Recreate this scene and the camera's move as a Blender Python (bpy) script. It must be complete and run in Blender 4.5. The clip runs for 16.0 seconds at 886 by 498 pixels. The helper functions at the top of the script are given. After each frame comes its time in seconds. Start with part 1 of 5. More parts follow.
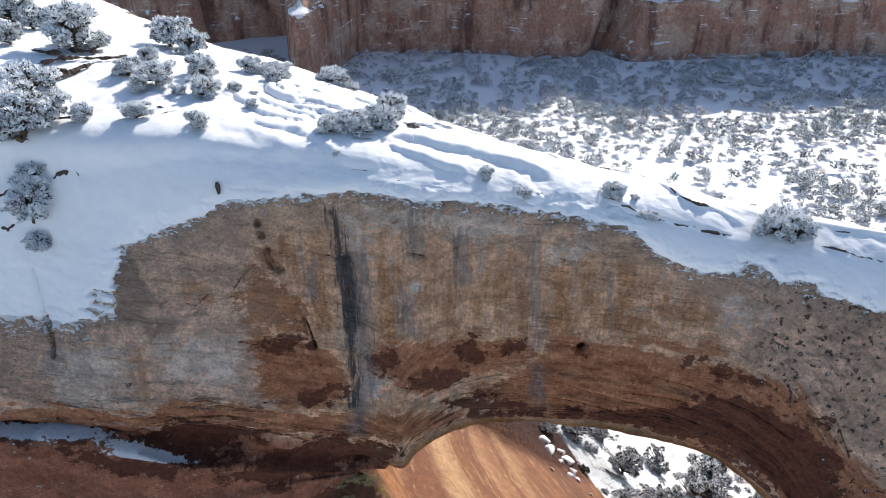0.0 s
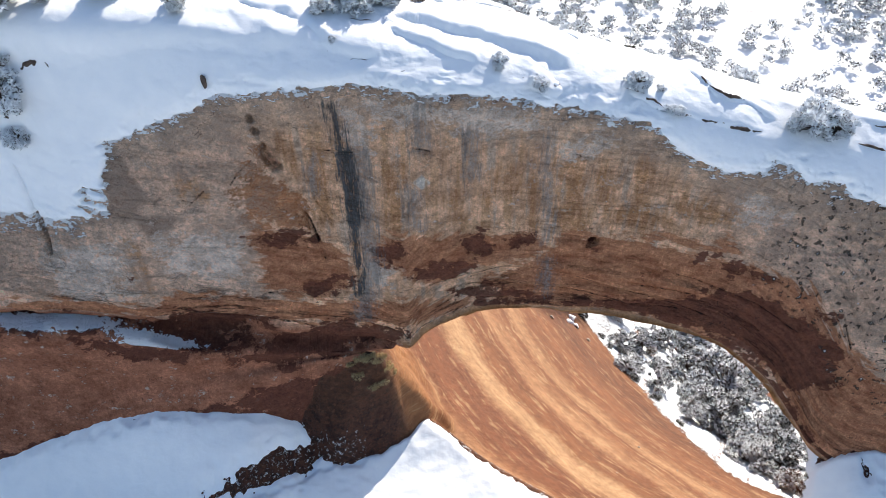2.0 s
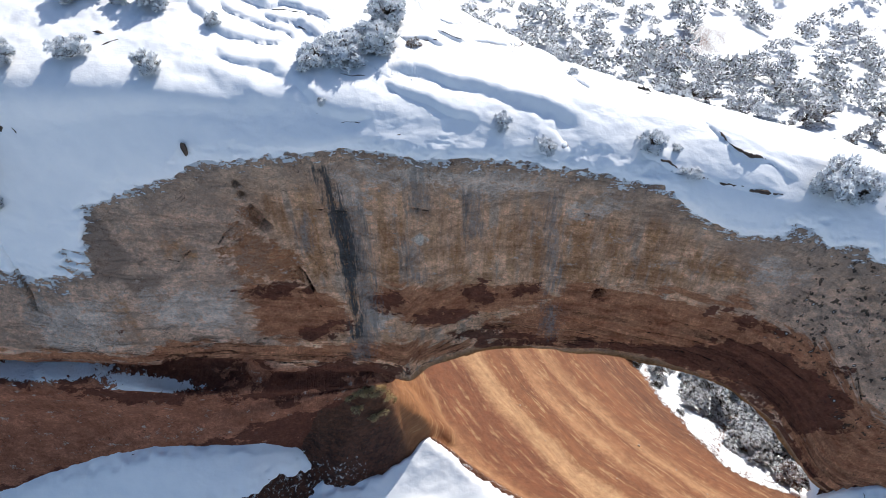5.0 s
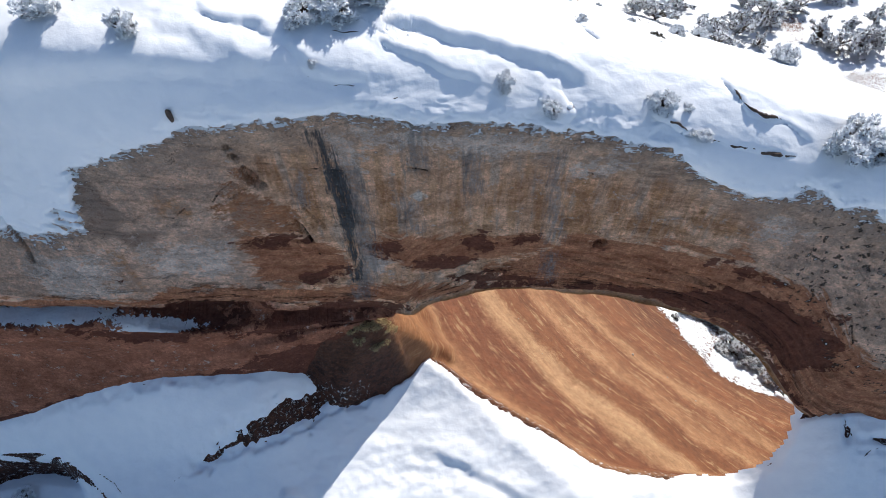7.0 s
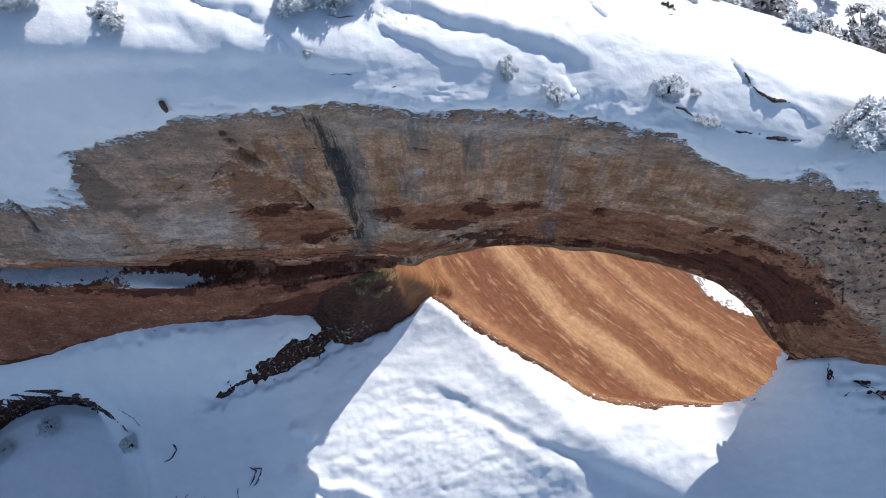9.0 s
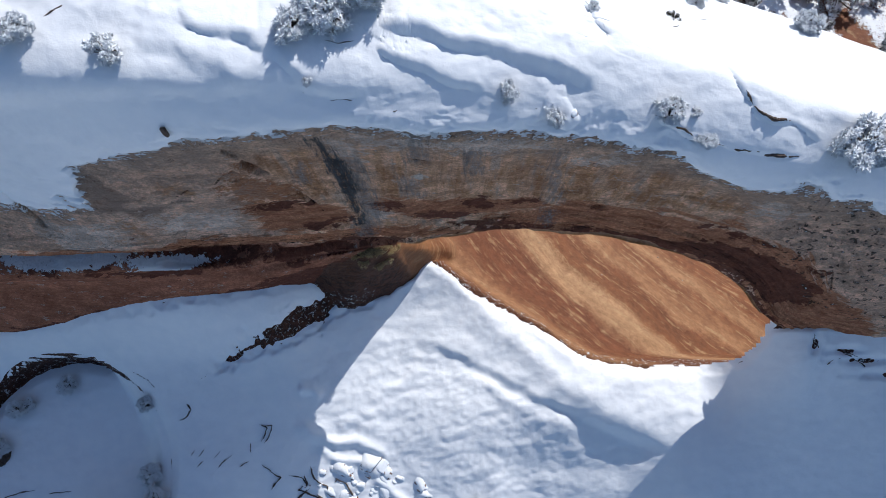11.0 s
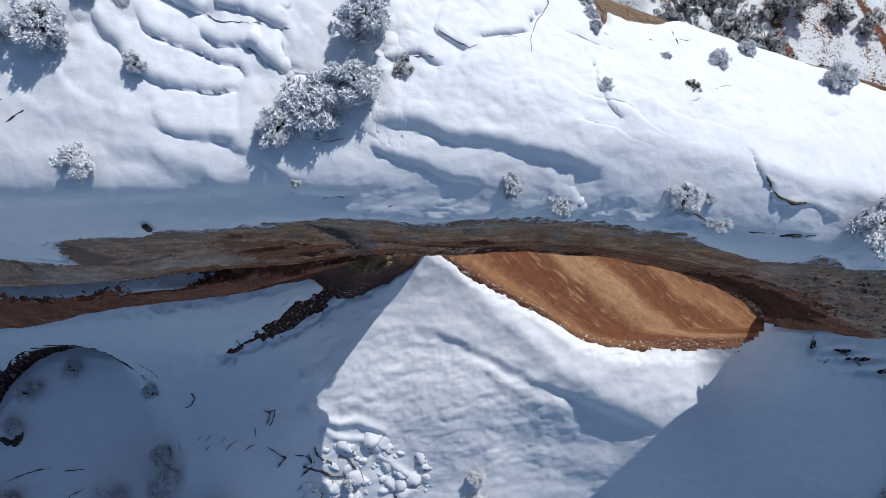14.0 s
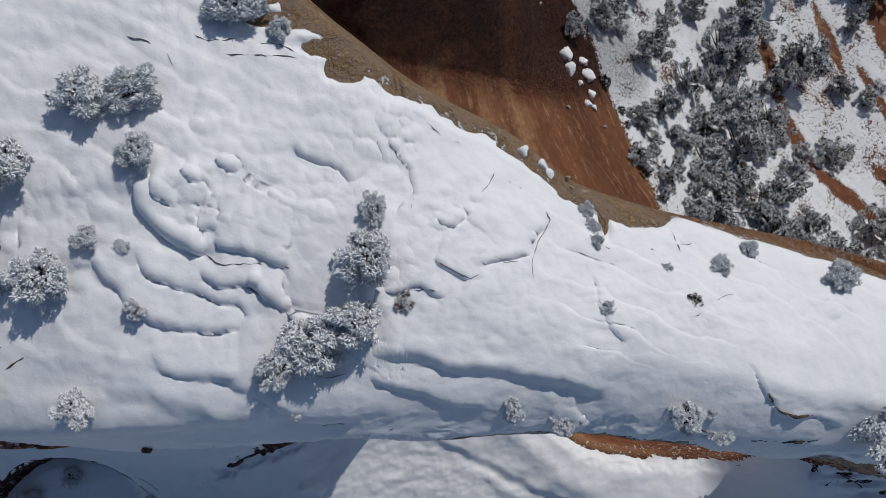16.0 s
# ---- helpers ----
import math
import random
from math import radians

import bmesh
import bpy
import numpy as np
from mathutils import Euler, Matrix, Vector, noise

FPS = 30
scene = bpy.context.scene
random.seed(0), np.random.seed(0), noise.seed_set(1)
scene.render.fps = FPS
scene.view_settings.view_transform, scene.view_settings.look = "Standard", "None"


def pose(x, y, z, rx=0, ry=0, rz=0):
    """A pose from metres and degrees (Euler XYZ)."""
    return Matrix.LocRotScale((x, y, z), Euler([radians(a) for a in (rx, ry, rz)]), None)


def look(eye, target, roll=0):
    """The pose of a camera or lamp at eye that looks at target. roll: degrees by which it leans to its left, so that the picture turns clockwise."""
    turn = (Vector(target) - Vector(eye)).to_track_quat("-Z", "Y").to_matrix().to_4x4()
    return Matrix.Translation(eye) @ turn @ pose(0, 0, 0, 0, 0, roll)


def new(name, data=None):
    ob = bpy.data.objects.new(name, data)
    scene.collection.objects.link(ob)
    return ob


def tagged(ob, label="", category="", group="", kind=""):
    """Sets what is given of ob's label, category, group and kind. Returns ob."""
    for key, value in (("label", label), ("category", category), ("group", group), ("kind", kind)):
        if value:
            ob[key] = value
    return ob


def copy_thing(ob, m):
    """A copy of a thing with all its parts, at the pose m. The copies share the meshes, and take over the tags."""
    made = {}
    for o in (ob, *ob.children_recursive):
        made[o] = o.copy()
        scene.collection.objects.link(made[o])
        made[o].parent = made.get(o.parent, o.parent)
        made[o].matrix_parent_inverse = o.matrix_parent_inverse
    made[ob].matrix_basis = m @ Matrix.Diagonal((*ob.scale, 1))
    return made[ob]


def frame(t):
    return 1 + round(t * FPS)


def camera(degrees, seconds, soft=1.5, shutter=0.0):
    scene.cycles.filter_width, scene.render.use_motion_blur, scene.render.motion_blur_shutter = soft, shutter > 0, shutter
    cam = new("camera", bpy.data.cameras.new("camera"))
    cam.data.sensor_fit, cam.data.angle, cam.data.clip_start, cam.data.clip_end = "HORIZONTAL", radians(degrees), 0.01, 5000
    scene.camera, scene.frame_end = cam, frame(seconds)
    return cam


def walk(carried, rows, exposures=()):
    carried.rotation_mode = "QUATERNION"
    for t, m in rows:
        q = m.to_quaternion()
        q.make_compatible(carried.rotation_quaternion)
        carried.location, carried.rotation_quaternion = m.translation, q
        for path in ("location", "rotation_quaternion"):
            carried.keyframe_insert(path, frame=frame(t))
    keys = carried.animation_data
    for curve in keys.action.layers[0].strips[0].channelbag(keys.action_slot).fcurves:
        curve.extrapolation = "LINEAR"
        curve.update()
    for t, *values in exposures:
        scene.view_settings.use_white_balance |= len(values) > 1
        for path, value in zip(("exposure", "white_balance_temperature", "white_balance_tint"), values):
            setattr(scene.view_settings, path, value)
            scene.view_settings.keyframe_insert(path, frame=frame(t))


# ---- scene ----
cam = camera(64.8, 16.0, soft=0.5)
METRES, EYE, TILT, LEAN, TURN = 50.0, 20.0, -28.3, 0.0, 0.0
ROWS = [
    (0.0, 0.0, 0.0, 0.0, 0.0, -0.0, 0.0),
    (0.5, -0.0023, 0.0141, 0.025, 0.06, -6.14, -0.01),
    (1.0, -0.0063, 0.0282, 0.0504, -0.01, -12.42, -0.02),
    (1.5, -0.0094, 0.0409, 0.073, -0.05, -15.49, -0.03),
    (2.0, -0.0094, 0.0549, 0.0991, -0.02, -15.58, -0.05),
    (2.5, -0.0088, 0.0689, 0.1243, -0.01, -15.6, -0.03),
    (3.0, -0.0083, 0.0838, 0.1483, -0.0, -15.61, 0.0),
    (5.5, -0.0065, 0.1569, 0.2599, 0.07, -24.84, 0.16),
    (6.0, -0.0055, 0.1715, 0.2818, 0.08, -27.62, 0.2),
    (6.5, -0.0056, 0.1869, 0.3034, 0.07, -30.48, 0.23),
    (7.0, -0.0055, 0.2016, 0.3244, 0.07, -33.32, 0.24),
    (7.5, -0.006, 0.217, 0.3453, 0.05, -36.13, 0.23),
    (8.0, -0.0058, 0.2317, 0.3669, 0.05, -38.92, 0.25),
    (10.5, -0.0045, 0.3138, 0.4823, 0.11, -49.15, 0.29),
    (11.0, -0.005, 0.3335, 0.5039, 0.09, -51.53, 0.29),
    (11.5, -0.0045, 0.3542, 0.5242, 0.09, -53.91, 0.28),
    (12.0, -0.0033, 0.3776, 0.5396, 0.06, -56.27, 0.27),
    (12.5, -0.0028, 0.405, 0.5517, 0.04, -58.62, 0.28),
    (13.0, -0.003, 0.4372, 0.5617, 0.04, -61.0, 0.28),
    (13.5, -0.0032, 0.4735, 0.575, 0.08, -61.87, 0.3),
    (14.0, -0.0043, 0.514, 0.594, 0.05, -61.84, 0.26),
    (14.5, -0.004, 0.558, 0.6162, 0.08, -61.76, 0.25),
    (15.0, -0.0043, 0.6043, 0.6394, 0.14, -61.72, 0.25),
    (15.5, -0.0046, 0.6484, 0.6629, 0.16, -61.68, 0.23),
    (16.0, -0.0044, 0.6822, 0.6823, 0.19, -61.64, 0.25),
]
EXPOSURES = [(0.0, 1.0, 6600, 10), (1.5, 1.32, 6750, 10), (3.0, 1.16, 6550, 10), (5.5, 0.82, 6380, 10), (8.0, 0.79, 6250, 10), (10.5, 0.48, 6050, 10), (12.5, 0.34, 5900, 10), (14.5, -0.18, 5960, 10), (16.0, -0.58, 6330, 10)]
walk(cam, [(t, pose(0, 0, EYE, TILT, LEAN, TURN) @ pose(METRES * x, METRES * y, METRES * z, 90 + pitch, roll, yaw)) for t, x, y, z, yaw, pitch, roll in ROWS], EXPOSURES)

# ---- world and sun ----
SUN_AZ = Vector((0.47, 0.883, 0)).normalized()
SUN_ELEV = radians(34)
world = bpy.data.worlds.new("sky")
scene.world = world
world.use_nodes = True
wn = world.node_tree.nodes
sky = wn.new("ShaderNodeTexSky")
sky.sky_type, sky.sun_disc = "NISHITA", False
sky.ozone_density = 3.0
sky.sun_elevation, sky.sun_rotation = SUN_ELEV, math.atan2(SUN_AZ.x, SUN_AZ.y)
wn["Background"].inputs["Strength"].default_value = 0.081
world.node_tree.links.new(sky.outputs[0], wn["Background"].inputs[0])
sun_data = bpy.data.lights.new("sun", "SUN")
sun_data.energy, sun_data.angle, sun_data.color = 3.1, radians(0.5), (1.0, 0.95, 0.88)
sun = new("sun", sun_data)
sun.matrix_world = look(SUN_AZ * 300 * math.cos(SUN_ELEV) + Vector((0, 0, 300 * math.sin(SUN_ELEV))), (0, 0, 0))


# ---- number helpers ----
def spline(xs, ys, x):
    """Monotone cubic through the stations, flat-sloped past the ends."""
    xs, ys, x = np.asarray(xs, float), np.asarray(ys, float), np.asarray(x, float)
    h, d = np.diff(xs), np.diff(ys) / np.diff(xs)
    m = np.zeros(len(xs))
    m[0], m[-1] = d[0], d[-1]
    same = d[:-1] * d[1:] > 0
    w1, w2 = 2 * h[1:] + h[:-1], h[1:] + 2 * h[:-1]
    with np.errstate(divide="ignore", invalid="ignore"):
        m[1:-1] = np.where(same, (w1 + w2) / (w1 / d[:-1] + w2 / d[1:]), 0)
    k = np.clip(np.searchsorted(xs, x) - 1, 0, len(xs) - 2)
    t = np.clip((x - xs[k]) / h[k], 0, 1)
    return ((1 + 2 * t) * (1 - t) ** 2 * ys[k] + t * (1 - t) ** 2 * h[k] * m[k]
            + t * t * (3 - 2 * t) * ys[k + 1] + t * t * (t - 1) * h[k] * m[k + 1])


def step(a, b, x):
    t = np.clip((x - a) / (b - a), 0, 1)
    return t * t * (3 - 2 * t)


def lattice(ix, iy, seed):
    n = (ix.astype(np.int64) * 374761393 + iy.astype(np.int64) * 668265263 + seed * 1442695041) & 0xFFFFFFFF
    n = ((n ^ (n >> 13)) * 1274126177) & 0xFFFFFFFF
    return ((n ^ (n >> 16)) & 0xFFFFFF) / float(0xFFFFFF)


def smooth_noise(x, y, seed=0):
    """Value noise, -1 to 1, on unit cells."""
    ix, iy = np.floor(x), np.floor(y)
    fx, fy = x - ix, y - iy
    fx, fy = fx ** 3 * (fx * (fx * 6 - 15) + 10), fy ** 3 * (fy * (fy * 6 - 15) + 10)
    a, b = lattice(ix, iy, seed), lattice(ix + 1, iy, seed)
    c, d = lattice(ix, iy + 1, seed), lattice(ix + 1, iy + 1, seed)
    return 2 * ((a * (1 - fx) + b * fx) * (1 - fy) + (c * (1 - fx) + d * fx) * fy) - 1


def fbm(x, y, size, octaves=4, seed=0, gain=0.5):
    out, amp, total = 0.0, 1.0, 0.0
    for o in range(octaves):
        a = 0.6 * o
        u, v = (x * math.cos(a) - y * math.sin(a)) / size, (x * math.sin(a) + y * math.cos(a)) / size
        out, total = out + amp * smooth_noise(u, v, seed + 17 * o), total + amp
        amp, size = amp * gain, size * 0.5
    return out / total


def spaced(parts):
    """Stations from (start, end, step) stretches."""
    return np.concatenate([np.arange(a, b, s) for a, b, s in parts] + [[parts[-1][1]]])


# ---- materials ----
def material(name, rough=0.9):
    m = bpy.data.materials.new(name)
    m.use_nodes = True
    shader = m.node_tree.nodes["Principled BSDF"]
    shader.inputs["Roughness"].default_value = rough
    shader.inputs["Specular IOR Level"].default_value = 0.25
    return m, shader


def node(m, kind, props=None, **values):
    n = m.node_tree.nodes.new(kind)
    for k, v in (props or {}).items():
        if k == "operation":
            n.operation = v
        elif k == "blend":
            n.data_type, n.blend_type = "RGBA", v
        elif k == "attribute":
            n.attribute_name = v
    for k, v in values.items():
        n.inputs[k].default_value = v
    return n


def join(m, a, b):
    m.node_tree.links.new(a, b)


def place_of(m):
    return node(m, "ShaderNodeNewGeometry").outputs["Position"]


def noise_of(m, where, scale, detail=4.0, rough=0.55):
    n = node(m, "ShaderNodeTexNoise", Scale=scale, Detail=detail, Roughness=rough)
    join(m, where, n.inputs["Vector"])
    return n.outputs["Fac"]


def ranged(m, value, a, b, c=0.0, d=1.0):
    n = node(m, "ShaderNodeMapRange")
    for k, v in zip((1, 2, 3, 4), (a, b, c, d)):
        n.inputs[k].default_value = v
    join(m, value, n.inputs[0])
    return n.outputs[0]


def maths(m, op, a, b):
    n = node(m, "ShaderNodeMath", {"operation": op})
    for k, v in enumerate((a, b)):
        if isinstance(v, (int, float)):
            n.inputs[k].default_value = v
        else:
            join(m, v, n.inputs[k])
    return n.outputs[0]


def mixed_colour(m, fac, a, b, blend="MIX"):
    n = node(m, "ShaderNodeMix", {"blend": blend})
    for k, v in ((0, fac), (6, a), (7, b)):
        if isinstance(v, (int, float)):
            n.inputs[k].default_value = v
        elif isinstance(v, tuple):
            n.inputs[k].default_value = (*v, 1)
        else:
            join(m, v, n.inputs[k])
    return n.outputs[2]


def bumped(m, shader, heights, strength=0.5, distance=0.1):
    total = heights[0]
    for h in heights[1:]:
        total = maths(m, "ADD", total, h)
    b = node(m, "ShaderNodeBump", Strength=strength, Distance=distance)
    join(m, total, b.inputs["Height"])
    join(m, b.outputs[0], shader.inputs["Normal"])


def attribute(m, name, colour=False):
    return node(m, "ShaderNodeAttribute", {"attribute": name}).outputs["Color" if colour else "Fac"]


SNOW = (0.86, 0.875, 0.89)


def stretched(m, p, sx, sy, sz):
    n = node(m, "ShaderNodeMapping", Scale=(sx, sy, sz))
    join(m, p, n.inputs["Vector"])
    return n.outputs[0]


def snow_material():
    m, sh = material("snow", 0.55)
    p = place_of(m)
    big, mid, fine = noise_of(m, p, 0.9, 5), noise_of(m, stretched(m, p, 1.0, 1.4, 1.4), 2.6, 5, 0.6), noise_of(m, p, 9, 5, 0.65)
    c = mixed_colour(m, ranged(m, big, 0.3, 0.7), (0.85, 0.865, 0.885), (0.91, 0.915, 0.92))
    join(m, c, sh.inputs["Base Color"])
    bumped(m, sh, [ranged(m, big, 0, 1, 0, 0.8), ranged(m, mid, 0, 1, 0, 0.26), ranged(m, fine, 0, 1, 0, 0.06)], 0.4, 0.15)
    return m


def rock_material(name):
    """Sandstone: the mesh says where each stain and patch of painted shade lies, in metres from its edge, and noise
    breaks the edges up into flakes and specks.
    """
    m, sh = material(name, 0.9)
    sh.inputs["Specular IOR Level"].default_value = 0.08
    p = place_of(m)
    big, mid = noise_of(m, p, 0.38, 10, 0.66), noise_of(m, stretched(m, p, 0.9, 0.9, 1.1), 1.3, 14, 0.74)
    small, fine, grit = noise_of(m, p, 4.5, 8, 0.75), noise_of(m, p, 13, 4, 0.7), noise_of(m, p, 30, 3, 0.7)
    wide = noise_of(m, p, 0.16, 4, 0.55)
    streak = noise_of(m, stretched(m, p, 1.9, 1.9, 0.12), 1.0, 9, 0.62)
    thread = noise_of(m, stretched(m, p, 5.0, 5.0, 0.45), 1.0, 8, 0.7)
    flake = noise_of(m, stretched(m, p, 0.9, 0.9, 1.3), 0.75, 12, 0.7)

    def times(c, fac, tint):
        return mixed_colour(m, fac, c, mixed_colour(m, 1.0, c, tint, "MULTIPLY"))

    def crisp(field, noise, k, w=0.05, most=1.0):
        return ranged(m, maths(m, "ADD", field, ranged(m, noise, 0, 1, -k / 2, k / 2)), -w, w, 0, most)

    def both(a, b):
        return maths(m, "MULTIPLY", a, b)

    c = attribute(m, "paint", True)
    c = mixed_colour(m, 0.7, c, mixed_colour(m, ranged(m, big, 0.36, 0.64), (0.76, 0.73, 0.71), (1.26, 1.26, 1.26)), "MULTIPLY")
    # water runs
    runs = attribute(m, "runs")
    c = mixed_colour(m, both(runs, ranged(m, streak, 0.52, 0.64, 0, 0.7)), c, (0.62, 0.37, 0.205))
    c = mixed_colour(m, both(runs, ranged(m, streak, 0.47, 0.37, 0, 0.6)), c, (0.45, 0.39, 0.33))
    c = times(c, both(runs, ranged(m, thread, 0.55, 0.62, 0, 0.5)), (0.66, 0.57, 0.5))
    c = mixed_colour(m, crisp(attribute(m, "rust"), mid, 8.0, 0.15, 0.92), c, mixed_colour(m, ranged(m, small, 0.45, 0.55), (0.38, 0.155, 0.07), (0.58, 0.3, 0.165)))
    c = mixed_colour(m, both(crisp(attribute(m, "orange"), streak, 3.5, 0.35, 0.85), ranged(m, mid, 0.4, 0.5, 0.35, 1.0)), c, mixed_colour(m, ranged(m, mid, 0.44, 0.56), (0.4, 0.175, 0.07), (0.58, 0.32, 0.165)))
    # crusts of lichen, pale and grey
    lichen = attribute(m, "lichen")
    crust = both(lichen, crisp(0.02, flake, 2.6, 0.05))
    c = mixed_colour(m, both(crust, ranged(m, small, 0.4, 0.56, 0.15, 0.8)), c, (0.63, 0.51, 0.42))
    pale = crisp(attribute(m, "pale"), mid, 9.0, 0.25, 0.8)
    c = mixed_colour(m, both(pale, ranged(m, small, 0.42, 0.52, 0.25, 1.0)), c, (0.8, 0.68, 0.58))
    c = mixed_colour(m, both(pale, ranged(m, fine, 0.5, 0.55, 0, 0.75)), c, (0.86, 0.81, 0.76))
    c = times(c, both(lichen, ranged(m, mid, 0.45, 0.43, 0, 0.5)), (0.64, 0.58, 0.55))
    # broad flakes, lighter where the skin has come off
    c = times(c, ranged(m, flake, 0.5, 0.515, 0, 0.6), (0.78, 0.72, 0.68))
    c = times(c, ranged(m, flake, 0.455, 0.445, 0, 0.6), (1.28, 1.28, 1.27))
    # desert varnish, smeared along the opening's curve; maroon also paints shade on the left wall
    xyz = node(m, "ShaderNodeSeparateXYZ")
    join(m, p, xyz.inputs[0])
    over = attribute(m, "over")

    def along_curve(sx, so, detail, rough):
        bow = node(m, "ShaderNodeCombineXYZ")
        join(m, maths(m, "MULTIPLY", xyz.outputs["X"], sx), bow.inputs["X"])
        join(m, maths(m, "MULTIPLY", over, so), bow.inputs["Z"])
        return noise_of(m, bow.outputs[0], 1.0, detail, rough)

    smear = along_curve(0.5, 1.5, 11, 0.68)
    red = crisp(attribute(m, "red"), smear, 5.0, 0.16, 0.92)
    c = mixed_colour(m, red, c, mixed_colour(m, ranged(m, smear, 0.4, 0.6), (0.33, 0.115, 0.056), (0.58, 0.27, 0.145)))
    c = times(c, both(red, ranged(m, thread, 0.45, 0.36, 0, 0.6)), (1.5, 1.6, 1.65))
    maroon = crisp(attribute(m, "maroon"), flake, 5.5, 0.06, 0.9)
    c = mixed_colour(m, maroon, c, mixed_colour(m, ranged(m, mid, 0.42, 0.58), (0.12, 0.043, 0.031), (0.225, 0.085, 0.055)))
    # layers that follow the opening's edge
    layer = along_curve(0.09, 0.9, 7, 0.6)
    low = ranged(m, over, 4.5, 1.0)
    c = times(c, both(low, ranged(m, layer, 0.46, 0.58, 0, 0.6)), (1.45, 1.38, 1.3))
    seam = ranged(m, maths(m, "ABSOLUTE", maths(m, "SUBTRACT", layer, 0.47), 0.0), 0.009, 0.003)
    c = mixed_colour(m, both(both(low, seam), ranged(m, big, 0.44, 0.52, 0, 0.8)), c, (0.03, 0.018, 0.013))
    # water stains: a blue-grey wash and black threads
    wash = crisp(attribute(m, "wash"), thread, 3.6, 0.35, 0.75)
    c = mixed_colour(m, both(wash, ranged(m, small, 0.62, 0.46, 0.45, 1.0)), c, mixed_colour(m, ranged(m, streak, 0.4, 0.6), (0.17, 0.18, 0.19), (0.36, 0.345, 0.33)))
    dark = crisp(attribute(m, "dark"), thread, 2.6, 0.2, 0.95)
    c = mixed_colour(m, both(dark, ranged(m, small, 0.68, 0.56, 0.25, 1.0)), c, mixed_colour(m, ranged(m, thread, 0.38, 0.62), (0.03, 0.033, 0.038), (0.11, 0.115, 0.12)))
    # pocks with a little snow in them
    pock, pocks = noise_of(m, p, 2.4, 4, 0.55), attribute(m, "pocks")
    c = mixed_colour(m, both(pocks, ranged(m, pock, 0.595, 0.61, 0, 0.85)), c, (0.06, 0.046, 0.038))
    c = mixed_colour(m, both(pocks, ranged(m, pock, 0.7, 0.707)), c, SNOW)
    # flakes, cracks, specks
    c = times(c, ranged(m, mid, 0.54, 0.56, 0, 0.4), (0.72, 0.64, 0.58))
    c = times(c, ranged(m, mid, 0.46, 0.44, 0, 0.45), (1.3, 1.3, 1.29))
    c = times(c, ranged(m, small, 0.54, 0.57, 0, 0.5), (0.66, 0.59, 0.54))
    c = times(c, ranged(m, small, 0.46, 0.42, 0, 0.6), (1.4, 1.4, 1.38))
    crack = maths(m, "ADD", attribute(m, "crack"), ranged(m, small, 0, 1, -0.16, 0.16))
    split = both(ranged(m, crack, 0.06, 0.02), ranged(m, mid, 0.54, 0.48, 0.0, 1.0))
    c = mixed_colour(m, split, c, (0.035, 0.022, 0.017))
    hair = noise_of(m, p, 0.55, 3, 0.5)
    line_of = ranged(m, maths(m, "ABSOLUTE", maths(m, "SUBTRACT", hair, 0.5), 0.0), 0.0035, 0.001)
    c = mixed_colour(m, both(line_of, ranged(m, wide, 0.52, 0.58, 0, 0.7)), c, (0.05, 0.032, 0.025))
    c = times(c, ranged(m, grit, 0.4, 0.6, 0, 1.0), (0.8, 0.78, 0.76))
    c = mixed_colour(m, ranged(m, fine, 0.63, 0.66, 0, 0.6), c, (0.06, 0.037, 0.03))
    ragged = noise_of(m, stretched(m, p, 0.7, 0.7, 1.4), 3.2, 8, 0.7)
    frost = maths(m, "ADD", attribute(m, "dust"), ranged(m, ragged, 0, 1, -2.8, 2.8))
    c = mixed_colour(m, ranged(m, frost, -0.45, 0.0, 0, 0.6), c, (0.085, 0.06, 0.048))
    c = mixed_colour(m, ranged(m, frost, 0.0, 0.06), c, SNOW)
    join(m, c, sh.inputs["Base Color"])
    bumped(m, sh, [ranged(m, big, 0, 1, 0, 0.7), ranged(m, mid, 0, 1, 0, 1.5), ranged(m, small, 0, 1, 0, 0.6), ranged(m, fine, 0, 1, 0, 0.16), ranged(m, seam, 0, 1, 0, -0.25), ranged(m, split, 0, 1, 0, -0.5), ranged(m, maroon, 0, 1, 0, -0.2)], 1.0, 0.3)
    return m


